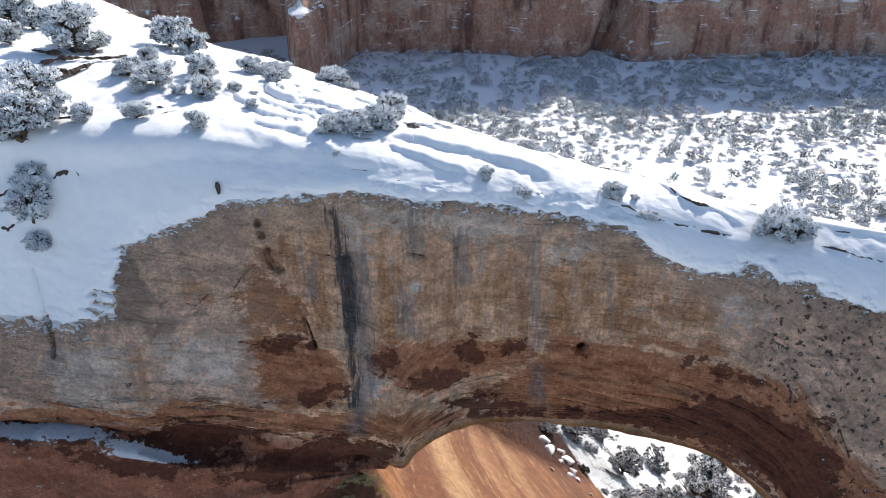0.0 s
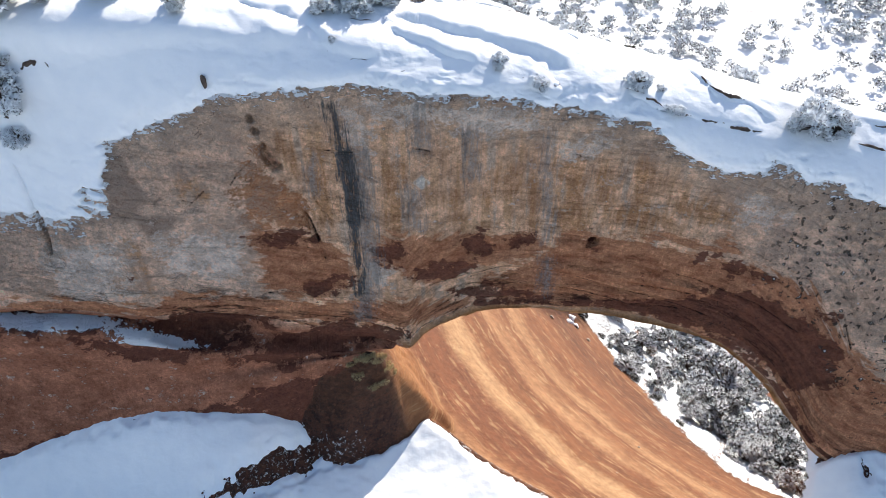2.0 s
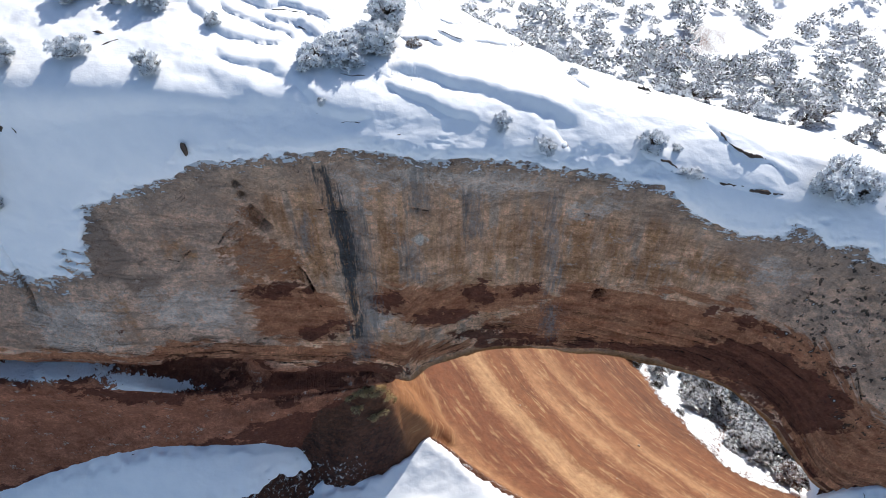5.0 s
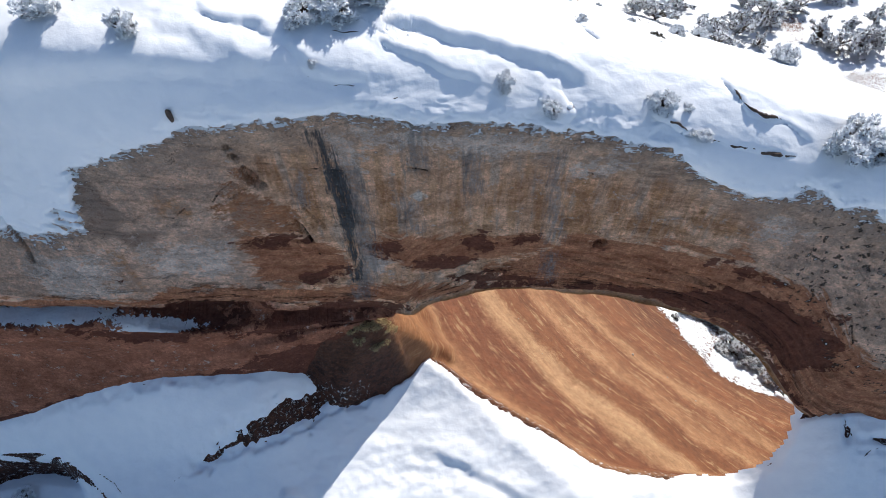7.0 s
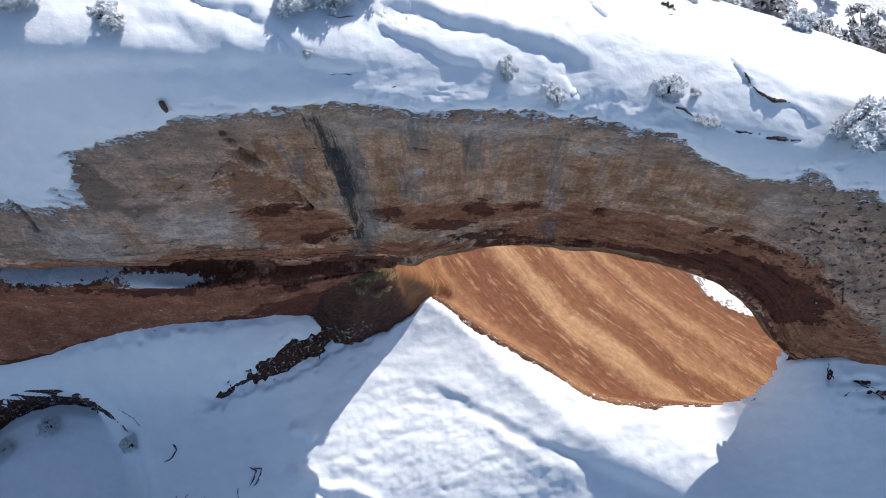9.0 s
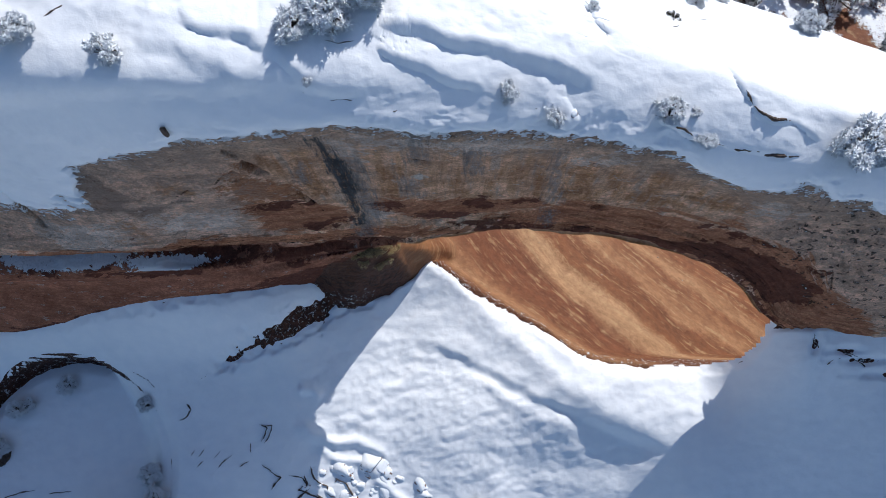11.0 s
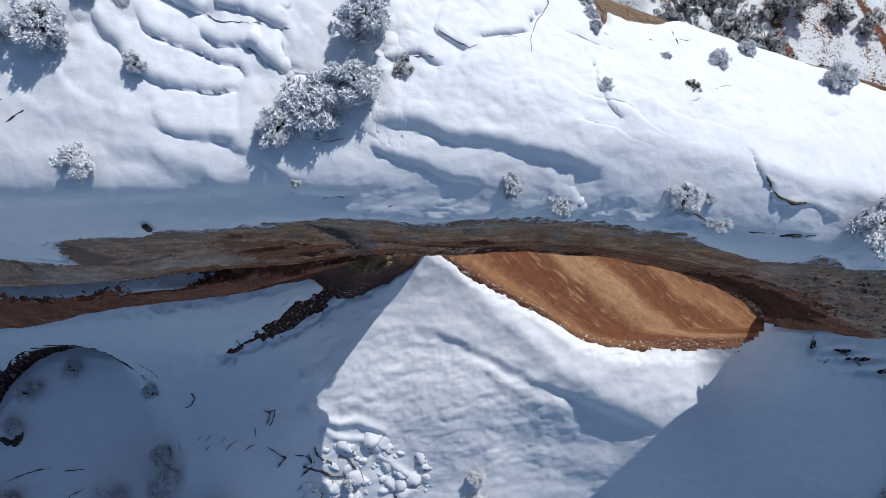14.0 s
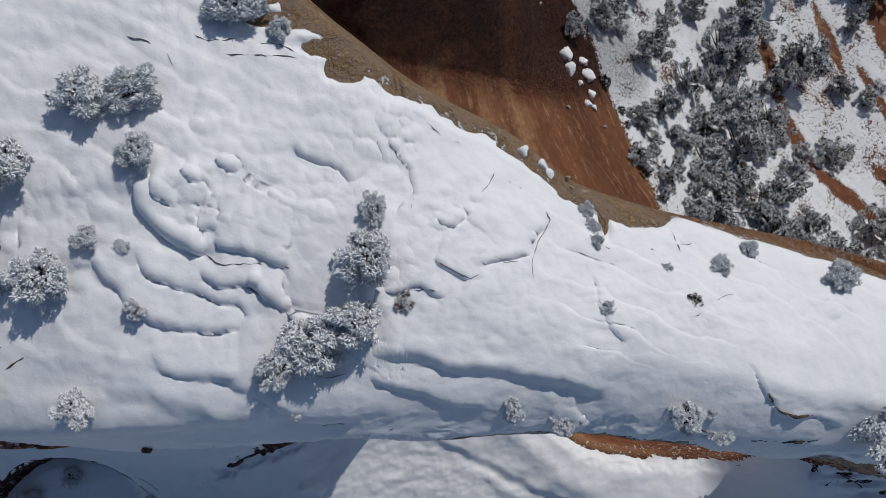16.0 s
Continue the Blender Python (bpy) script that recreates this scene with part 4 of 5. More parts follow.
arch = tagged(new("sandstone_arch"), "tan and red sandstone arch with dark streaks and snowy top", "rock arch")
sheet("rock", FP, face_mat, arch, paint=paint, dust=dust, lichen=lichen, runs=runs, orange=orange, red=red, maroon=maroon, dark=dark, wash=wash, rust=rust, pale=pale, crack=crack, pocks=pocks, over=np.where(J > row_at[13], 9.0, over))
depth = np.clip((cover - 0.15 - 0.4 * thin - 1.5 * (J > row_at[13])) * 0.35, -0.25, 0.2) + 0.04 * fbm(XS, FP[..., 1] + ZS, 0.8, 3, 76)
tagged(sheet("snow_cap", FP + normals(FP) * flip * depth[..., None] + 0.0, snow_mat, arch, keep=(cover > -0.5) & (J >= row_at[4]) & (J < row_at[13])), "white wind-drifted snow")


def top_z(x, y):
    """Height of the snowy top."""
    k = int(np.clip(np.searchsorted(fin_x, x), 1, len(fin_x) - 1))
    w = (x - fin_x[k - 1]) / (fin_x[k] - fin_x[k - 1])
    p = (FP[k - 1] * (1 - w) + FP[k] * w)[row_at[4]:row_at[11]][::-1]
    return float(np.interp(y, p[:, 1], p[:, 2]))


# ---- the ground ----
GX = [-40, -30, -22, -15, -10, -4, 2, 8, 15, 22, 29, 38]
GY = [5, 12, 18, 23, 28, 32, 36]
GZ = [
    [-29.5, -28.5, -28, -27.5, -26, -21.5, -18],
    [-29.5, -28.5, -28, -27, -25.2, -21, -18],
    [-30, -28, -27, -26.5, -24.5, -19.9, -17],
    [-32, -30.3, -28.5, -27.4, -25.4, -21.9, -19],
    [-34.5, -32.9, -30.7, -28.9, -27.6, -25.8, -23],
    [-35.5, -33.8, -31.5, -29.8, -28.9, -28.0, -26.2],
    [-34.5, -33.5, -31.6, -29.7, -28.9, -28.2, -27.0],
    [-36, -34.6, -32.2, -29.3, -28.8, -28.8, -29],
    [-36, -34.2, -31.4, -28.8, -28.6, -28.6, -29],
    [-33, -30.5, -28.8, -28.4, -28.7, -26, -24],
    [-31, -29, -27.3, -25, -21.6, -20, -19],
    [-30, -28, -26, -24, -22, -20, -18],
]
SNOW_EDGE = [(-60, 38), (-4, 38), (-1.7, 36.6), (2.75, 33.6), (7.7, 30.9), (14, 27.5), (20, 27.0), (23.5, 27.2), (25.3, 27.9), (26.1, 29.6), (26.4, 31.5), (60, 33)]


def front_ground(x, y):
    """The slope before the arch, with the round pot in it."""
    xc, yc = np.clip(x, GX[0], GX[-1]), np.clip(y, GY[0], GY[-1])
    cols = np.stack([spline(GX, [r[k] for r in GZ], xc) for k in range(len(GY))], -1)
    shape, cols, yc = xc.shape, cols.reshape(-1, len(GY)), yc.ravel()
    k = np.clip(np.searchsorted(GY, yc) - 1, 0, len(GY) - 2)
    gy, n = np.array(GY, float), np.arange(len(yc))
    slope = np.gradient(cols, gy, axis=1)
    h = gy[k + 1] - gy[k]
    t = (yc - gy[k]) / h
    z = ((1 + 2 * t) * (1 - t) ** 2 * cols[n, k] + t * (1 - t) ** 2 * h * slope[n, k]
         + t * t * (3 - 2 * t) * cols[n, k + 1] + t * t * (t - 1) * h * slope[n, k + 1]).reshape(shape)
    z = z + 0.12 * np.clip(y - GY[0], -80, 0)
    r = np.hypot((x + 33) / 9.6, (y - 18.6) / 9.8) + 0.02 * fbm(x, y, 3, 3, 80)
    return np.where(r < 1.2, z + (np.minimum(z, -29.3) - z) * (1 - step(0.94 - 0.3 * step(-32, -26, x), 1.0, r)), z)


def bowl_slope(x, y):
    """The bare rock behind the opening and the valley below it."""
    u, v = np.clip(x - 12.7, -60, 60), np.clip(y - 34.1, -30, 55)
    rock = -33.7 - 0.37 * u - 0.45 * v + 0.0035 * v * v - 0.01 * np.clip(u, -20, 40) * np.clip(v, 0, 40) - 0.6 * np.clip(y - 88, 0, 200)
    rock = rock + 0.95 * np.clip(y - 64, 0, 22) * step(15 - 0.35 * (y - 63), 5 - 0.35 * (y - 63), x)
    d = (x - 50) * 0.45 + (y - 70) * 0.89
    valley = -64 - 0.215 * np.clip(d, -60, 255) + 0.09 * np.clip(y - 370, 0, 150)
    valley = valley + 4.0 * fbm(x, y, 55, 3, 5) * step(0, 60, d) + 0.8 * fbm(x, y, 9, 3, 6) * step(10, 40, d)
    a = 3.0
    return a * np.logaddexp(rock / a, valley / a)


def buttress(x, y):
    """The rounded rock at the opening's near corner: a ridge off the wall, steep to the snow and falling away into the opening."""
    wx, wy = x + 0.35 * fbm(x, y, 1.6, 3, 81), y + 0.35 * fbm(x, y, 1.6, 3, 82)
    front = 4.7 * np.maximum(0.57 * (wx + 7.2) - 0.82 * (wy - 32.8) + 1.7, 0)
    ahead = 2.7 * np.maximum(35.6 - wy, 0)
    side = 1.9 * np.maximum(wx + 5.6, 0)
    fall = (front ** 4 + ahead ** 4 + side ** 4) ** 0.25
    rugged = 0.5 * fbm(x, y * 1.5, 1.1, 5, 85, 0.6) + 0.45 * np.abs(fbm(x * 0.7 + y * 0.5, y * 1.5, 0.7, 3, 86))
    return -17.7 + rugged * step(-1.5, -4.5, x) - fall - 1.0 * np.maximum(y - 37.5, 0) - 1.2 * np.maximum(-9.5 - x, 0)


def ground_z(x, y, moved=None):
    edge = line(SNOW_EDGE, x)[0]
    w = step(0, 1.6, y - edge)
    far = (x, y) if moved is None else moved
    z = (front_ground(x, y) - 0.4 - 0.9 * step(-8, -5, x) * (1 - step(20, 23, x)) * step(14, 17, y) * (1 - step(29, 31, y)) - 5 * step(-0.3, 0.5, y - line(WALL_CREASE, x)[0]) * step(-8, -10, x)) * (1 - w) + bowl_slope(*far) * w
    return np.maximum(z, np.where((x > -16) & (x < 6) & (y > 30) & (y < 60), buttress(x, y), -99))


gx = spaced([(-1500, -300, 100), (-300, -100, 10), (-100, -44, 2), (-44, 66, 0.3), (66, 130, 1.5), (130, 500, 6), (500, 1500, 100)])
gy = spaced([(-1500, -200, 100), (-200, -20, 15), (-20, 4, 2), (4, 82, 0.3), (82, 140, 1.5), (140, 560, 6), (560, 2600, 100)])
X, Y = np.meshgrid(gx, gy, indexing="ij")
edge = line(SNOW_EDGE, X)[0]
# the bank under the far leg is undercut
hang = step(0, 1.6, Y - edge) * step(17, 22, X) * (1 - step(45, 85, X)) * (1 - step(58, 90, Y))
X0, Y0 = X, Y
X = X + 9.5 * hang
Z = ground_z(X0, Y0, (X, Y))
bare = step(-0.5, 1.0, Y0 - edge)
rock_foot = buttress(X, Y) > Z - 0.05
bare = np.where(rock_foot & (Y < 60) & (X > -16) & (X < 6), step(-5.2, -3.0, X + 0.35 * (Y - 36.5) + 0.6 * fbm(X, Y, 1, 3, 83)), bare)
gully = spline([30, 37.8, 38.2, 38.6, 39.2, 40.7, 43.5, 47, 51.5, 58.5, 63, 70.6, 74.4, 90, 130], [80, 60, 37.5, 34, 31.3, 29, 27.4, 25.9, 23.9, 21.4, 19.4, 17.2, 15.0, -2, -40], Y)
snowy = np.clip((X - gully) * 0.9, -1.2, 0.3) + 0.6 * fbm(X, Y, 3.5, 5, 91, 0.66)
for bx, by, along_x, along_y, rl, rw in [(45, 70.3, 0.2, -0.98, 6.5, 1.1), (47.4, 61, 0.35, -0.94, 5, 1.0), (53.2, 53.6, 0.75, -0.66, 6.5, 1.1), (54, 75.8, 0.3, -0.95, 5.5, 0.9), (63, 78, 0.4, -0.92, 8, 2.6), (61, 66, 0.45, -0.9, 6, 0.9), (42, 80, 0.2, -0.98, 4, 0.8), (66, 62, 0.6, -0.8, 7, 1.6), (61, 55, 0.7, -0.7, 5, 1.2), (39.5, 66, 0.5, -0.86, 3, 0.5), (34, 69, 0.4, -0.9, 2.5, 0.4)]:
    a, b = (X - bx) * along_x + (Y - by) * along_y, -(X - bx) * along_y + (Y - by) * along_x
    snowy = np.minimum(snowy, 1.3 * (np.hypot(a / rl, b / rw) - 1.0) + 0.5 * fbm(X, Y, 2, 3, 92))
snowy = np.where(Y > 85, 0.75 + 0.5 * fbm(X, Y, 25, 4, 93) - 0.5 * step(0.2, 0.5, fbm(X, Y, 12, 3, 94)), snowy)
snowy = np.where((Y < edge + 1) | (rock_foot & (X < 6)), np.where(rock_foot, np.where((Z < -23.5) & (X < -6.5), -0.25, -0.7), -0.22), snowy)
snowy = np.where((X < -44) | (Y < 4) | (Y > 560) | (X > 500), 1.0, snowy)
Z = Z + 0.25 * np.clip(snowy, 0, 1) * (Y > edge + 1) * (Y < 85) + 0.1 * fbm(X, Y, 2.0, 4, 95) * bare * (Y < 85) + 0.25 * fbm(X * 0.5, Z * 2.2, 3.0, 3, 96) * bare * (Y < 85)
# brown: rock before the arch, and painted shade on the slope past y 63
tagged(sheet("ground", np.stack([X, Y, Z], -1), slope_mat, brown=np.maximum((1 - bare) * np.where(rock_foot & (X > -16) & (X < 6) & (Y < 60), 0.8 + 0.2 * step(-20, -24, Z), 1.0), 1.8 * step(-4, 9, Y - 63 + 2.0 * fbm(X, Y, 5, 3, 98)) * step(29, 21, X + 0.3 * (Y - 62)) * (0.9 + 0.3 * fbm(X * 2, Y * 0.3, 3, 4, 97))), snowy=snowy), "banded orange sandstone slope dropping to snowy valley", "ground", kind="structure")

# the snowfield before the arch
SPUR = [(-19.2, 27.5), (-16.4, 29.0), (-14.0, 30.2), (-11.6, 31.8), (-9.2, 33.4), (-6.0, 34.6), (-4.4, 35.4)]
sx = spaced([(-70, -44, 1), (-44, 42, 0.17), (42, 70, 1)])
sy = spaced([(-60, 4, 2), (4, 40, 0.17)])
X, Y = np.meshgrid(sx, sy, indexing="ij")
under = front_ground(X, Y) - 0.4
shore = line(SNOW_EDGE, X)[0] - Y + 0.3 * fbm(X, Y, 1.6, 4, 101) + 0.1 * fbm(X, Y, 0.4, 2, 102)
d, side, along = near_line(X + 0.3 * fbm(X, Y, 1.5, 3, 103), Y + 0.3 * fbm(X, Y, 1.5, 3, 104), SPUR)
cover = np.minimum(shore, np.where(X < -9, line(WALL_CREASE, X)[0] - 0.1 - Y + 0.25 * fbm(X, Y, 1.2, 3, 110), 9))
cover = np.minimum(cover, (front_ground(X, Y) + 0.2 - buttress(X, Y)) * 0.6 + 0.4 * fbm(X, Y, 1.0, 4, 109))
cover = np.minimum(cover, d - np.interp(along, [0, 0.25, 0.55, 0.75, 1], [0.05, 0.5, 0.75, 0.8, 0.1]) + 0.65 * fbm(X * 1.0 + Y * 0.6, (Y - X * 0.6) * 2.2, 1.1, 5, 105, 0.62))
for bx, by, rx, ry in [(28.9, 29.0, 0.12, 0.35), (31.3, 28.4, 0.5, 0.1), (33.4, 27.7, 0.9, 0.1), (27.6, 30.4, 1.3, 0.12), (36, 26.6, 1.2, 0.12)]:
    cover = np.minimum(cover, (np.hypot((X - bx) / rx, (Y - by) / ry) - 1) * min(rx, ry) * 2 + 0.45 * fbm(X, Y, 0.9, 4, 106))
r = np.hypot((X + 33) / 9.6, (Y - 18.6) / 9.8)
cover = cover + 0.3 * fbm(X, Y, 0.55, 3, 115, 0.65)
brow = np.abs(r - 0.965) - 0.045 * step(-25.5, -31, X) * step(17, 24, Y)
cover = np.where(r < 1.2, np.minimum(cover, brow * 9 + 0.12 * fbm(X, Y, 0.8, 3, 107)), cover)
drift = 0.3 * fbm(X, Y, 7, 3, 111) + 0.13 * fbm(X * 0.8 + Y * 0.5, Y * 1.3 - X * 0.5, 2.0, 4, 112) * step(-16, -9, X) * (1 - 0.75 * step(17, 25, X)) + 0.055 * fbm(X * 0.6 + Y * 0.5, Y - X * 0.5, 0.7, 3, 113)
hump = 0.0
for pts, h, w in [([(1, 34), (5, 30.5), (10, 26), (16, 22.5), (19, 20.5)], 0.28, 1.1), ([(-1, 29), (6, 24), (12, 21)], 0.2, 0.9), ([(-13.1, 25.4), (-11.7, 25.3), (-11.0, 24.5)], 0.35, 0.5), ([(-13.3, 22.8), (-11.8, 21.5), (-9.9, 20.6), (-7.9, 20.8), (-5.9, 19.6), (-5.4, 18.7)], 0.4, 0.5), ([(-11.8, 20.2), (-9.9, 19.1), (-7.4, 18.9), (-5.9, 17.9)], 0.35, 0.45), ([(-7.0, 17.7), (-5.0, 15.8), (-2.9, 14.2)], 0.35, 0.45)]:
    dd, side, along = near_line(X + 0.5 * fbm(X, Y, 3, 3, 114), Y, pts)
    hump = hump + h * np.exp(-(dd / w) ** 2) * step(0, 0.15, along) * (1 - step(0.85, 1, along))
mound = 0.4 * np.exp(-((X + 7.5) / 5) ** 2 - ((Y - 12.5) / 4.5) ** 2)
# a fold runs down across the sunlit snow; below it the crust is rumpled
dd, side, along = near_line(X + 0.4 * fbm(X, Y, 2.5, 3, 116), Y + 0.4 * fbm(X, Y, 2.5, 3, 117), [(-5.0, 30.8), (-2.7, 29.9), (2.9, 27.3), (8.0, 24.6), (13.1, 22.5), (18.2, 20.6), (21, 19.2)])
s = dd * np.where(side < 0, -1, 1)
drift = drift - 0.6 * (1 - step(-0.7, 0.35, s)) * np.exp(np.minimum(s, 0) / 2.6) * step(0, 0.25, along) * (1 - step(0.85, 1, along))
rumpled = step(0.5, -1.5, s) * step(-15, -11, X) * (1 - step(9, 15, X)) * step(13, 17, Y)
drift = drift + rumpled * (0.2 * np.abs(fbm(X * 0.8 + Y * 0.4, Y * 1.2 - X * 0.4, 1.7, 4, 118)) + 0.07 * np.abs(fbm(X, Y * 1.3, 0.6, 3, 119)))
lift = np.clip(cover * 0.5, -0.5, 0.4) - 6 * np.clip(-0.05 - shore, 0, 2) * (X > -3) * (1 - step(17, 20, X)) + (drift + hump + mound) * step(0.1, 1.5, cover)
tagged(sheet("snowfield", np.stack([X, Y, under + lift], -1), snow_mat, keep=(cover > -0.7) & (shore > -0.2) | (shore > -1.6) & (shore <= -0.2) & (X > -3) & (X < 18)), "rippled white snowfield on the slope before the arch", "snow", kind="structure")
SNOW_GRID = (sx, sy, under + lift)


def front_z(x, y):
    """Height of the snowfield."""
    i = int(np.clip(np.searchsorted(sx, x) - 1, 0, len(sx) - 2))
    j = int(np.clip(np.searchsorted(sy, y) - 1, 0, len(sy) - 2))
    return float(SNOW_GRID[2][i, j])


def back_z(x, y):
    return float(ground_z(np.array([float(x)]), np.array([float(y)]))[0])


# ---- far cliffs ----
cx = np.arange(-700, 1200, 5.0)
profile = [(-140, 0), (-104, 0), (-88, 3), (-70, 5), (-57, 8), (-55, 20), (-50, 26), (-30, 30), (-14, 33), (12, 36), (14, 48), (42, 54), (48, 140), (58, 300), (66, 900)]
cv = np.arange(0, len(profile) - 1 + 0.01, 0.2)
zz = np.interp(cv, np.arange(len(profile)), [p[0] for p in profile])
yy = np.interp(cv, np.arange(len(profile)), [p[1] for p in profile])
X, ZZ = np.meshgrid(cx, zz, indexing="ij")
YY = np.repeat(yy[None], len(cx), 0)
bays = 6 * np.abs(fbm(X, ZZ * 0.4, 14, 4, 10)) + 38 * fbm(X, X * 0, 150, 3, 3) + 10 * fbm(X, ZZ * 0.25, 32, 4, 4) + 3 * fbm(X, ZZ, 9, 3, 9)
bays = bays + 75 * step(-112, -132, X) + 38 * np.exp(-((X - 118 - 0.35 * (ZZ + 90)) / 9) ** 2) - 105 * np.exp(-np.abs((X + 88) / 20) ** 2.4) - 45 * np.exp(-((X + 190) / 60) ** 4)
tagged(sheet("backdrop_cliff", np.stack([X, 525 + YY + bays, ZZ + 5 * fbm(X, ZZ * 0, 60, 3, 8)], -1), cliff_mat), "red sandstone cliff band with snowy ledges", "cliff", kind="structure")


# ---- plants ----
def tufts(rng, blobs, count, long, wide):
    """Small pointed tufts over the upper and outer sides of the blobs (x, y, z, radius)."""
    b = np.array(blobs)
    pick = rng.choice(len(b), count, p=b[:, 3] ** 2 / (b[:, 3] ** 2).sum())
    d = rng.normal(size=(count, 3))
    d[:, 2] = np.abs(d[:, 2]) * 0.9 - 0.35
    d /= np.linalg.norm(d, axis=1, keepdims=True)
    c = b[pick, :3] + d * b[pick, 3:] * rng.uniform(0.55, 1.05, (count, 1))
    axis = d + rng.normal(scale=0.5, size=(count, 3)) + np.array((0, 0, 0.25))
    axis /= np.linalg.norm(axis, axis=1, keepdims=True)
    s = np.cross(axis, rng.normal(size=(count, 3)))
    s /= np.linalg.norm(s, axis=1, keepdims=True)
    t = np.cross(axis, s)
    l, w = long * rng.uniform(0.6, 1.4, (count, 1)), wide * rng.uniform(0.6, 1.4, (count, 1))
    ring = [c - axis * l * 0.2 + w * (math.cos(a) * s + math.sin(a) * t) for a in (0, 2.1, 4.2)]
    verts = np.stack([*ring, c + axis * l], 1).reshape(-1, 3)
    f = np.array([(3, 0, 1), (3, 1, 2), (3, 2, 0)])
    return verts, (f[None] + 4 * np.arange(count)[:, None, None]).reshape(-1, 3)


def tubes(paths, sides=5):
    """Tapered tubes along paths of (x, y, z, radius)."""
    verts, faces = [], []
    for path in paths:
        p = np.array(path, float)
        base = len(verts)
        for k, q in enumerate(p):
            way = p[min(k + 1, len(p) - 1), :3] - p[max(k - 1, 0), :3]
            way = way / np.linalg.norm(way)
            s = np.cross(way, (0.3, 0.9, 0.2))
            s /= np.linalg.norm(s)
            t = np.cross(way, s)
            for a in range(sides):
                verts.append(q[:3] + q[3] * (math.cos(6.2832 * a / sides) * s + math.sin(6.2832 * a / sides) * t))
        for k in range(len(p) - 1):
            for a in range(sides):
                i, j = base + k * sides + a, base + k * sides + (a + 1) % sides
                faces.append((i, j, j + sides, i + sides))
    return np.array(verts), np.array(faces)


def plant(name, label, category, seed, tall, blobs_n, spread, count, long, wide, leaf, trunk=True, lobes=0):
    """A juniper or bush of unit width, standing at the origin; tall is its height against its half width."""
    rng = np.random.default_rng(seed)
    blobs, limbs = [], []
    for k in range(blobs_n):
        a = 2.4 * k + rng.uniform(-0.5, 0.5)
        h = rng.uniform(0.25, 0.82) if trunk else rng.uniform(0.12, 0.62)
        reach = spread * math.sqrt(max(0.05, 1 - (2 * h - 0.75) ** 2)) * rng.uniform(0.35, 0.78)
        blobs.append((math.cos(a) * reach, math.sin(a) * reach, h * tall, rng.uniform(0.1, 0.25)))
    if lobes:
        # a lopsided crown of a few uneven masses
        heart = [(math.cos(a) * q, math.sin(a) * q, h, w) for a, q, h, w in ((6.2832 * k / lobes + rng.uniform(-0.6, 0.6), rng.uniform(0.25, 0.8), rng.uniform(0.3, 0.8), rng.uniform(0.2, 0.36)) for k in range(lobes))]
        blobs = []
        for k in range(blobs_n):
            hx, hy, hz, w = heart[k % lobes]
            blobs.append((hx + rng.normal() * w, hy + rng.normal() * w, max(0.12, hz + rng.normal() * w * 0.5) * tall, rng.uniform(0.09, 0.24)))
    blobs.append((0, 0, (0.8 if trunk else 0.6) * tall, 0.25))
    top = 0.75 * tall
    limbs.append([(0, 0, -0.1, 0.1), (0.04, 0.02, top * 0.3, 0.075), (-0.03, 0.05, top * 0.65, 0.05), (0, 0, top, 0.02)])
    for bx, by, bz, r in blobs[:-1]:
        z0 = min(bz * 0.55, top * 0.8)
        limbs.append([(0, 0, z0, 0.04), (bx * 0.5, by * 0.5, z0 + (bz - z0) * 0.4, 0.028), (bx, by, bz, 0.012)])
    thing = tagged(new(name), label, category)
    v, f = tubes(limbs)
    part("trunk" if trunk else "stem", mesh_of("stems", v, f, bark_mat, True), thing)
    v, f = tufts(rng, blobs, count, long, wide)
    part("crown" if trunk else "foliage", mesh_of("foliage", v, f, leaf), thing)
    return thing


def placed(source, spots, height, group, label="", sink=0.08):
    """Copies of a plant or rock at (x, y, half width) spots; the first one takes the source itself."""
    rng = random.Random(len(spots) * 7 + len(group))
    for k, (x, y, r) in enumerate(spots):
        m = pose(x, y, height(x, y) - sink * r, rng.uniform(-5, 5), rng.uniform(-5, 5), rng.uniform(0, 360)) @ Matrix.Diagonal((r * rng.uniform(0.82, 1.2), r * rng.uniform(0.82, 1.2), r * rng.uniform(0.85, 1.15), 1))
        pick = source[k % len(source)]
        ob = copy_thing(pick, m)
        tagged(ob, label, group=group)


def drop(sources):
    for s in sources:
        for o in (*s.children_recursive, s):
            bpy.data.objects.remove(o)


frosted = [plant("frosted_bush", "round bush thickly covered with white hoar frost", "bush", 10 + k, 1.75, 50, 1.05, 3800, 0.1, 0.034, frost_mat, False) for k in range(3)]
junipers = [plant("juniper", "snow-dusted grey-green juniper tree", "tree", 20 + k, 1.6, 54, 1.25, 5200, 0.085, 0.03, green_mat, True, 3 + k) for k in range(4)]
wood_mat = leaf_material("frosty_far_needles", (0.035, 0.04, 0.034), (0.15, 0.15, 0.13), 0.05)
far_junipers = [plant("juniper", "snow-dusted grey-green juniper tree", "tree", 40 + k, 1.7, 26, 1.2, 620, 0.18, 0.075, wood_mat, True, 3 + k) for k in range(3)]
brown_bush = [plant("brown_bush", "dry brown bush with little snow", "bush", 30, 1.2, 30, 1.1, 1200, 0.13, 0.045, brown_leaf_mat, False)]
dark_bush = [plant("dark_bush", "small dark bare bush standing in snow", "bush", 31, 1.0, 30, 1.1, 1200, 0.14, 0.035, dark_leaf_mat, False)]
brown_tree = [plant("brown_juniper", "juniper with browned foliage under light snow", "tree", 32, 1.6, 40, 1.25, 1800, 0.13, 0.045, brown_leaf_mat)]

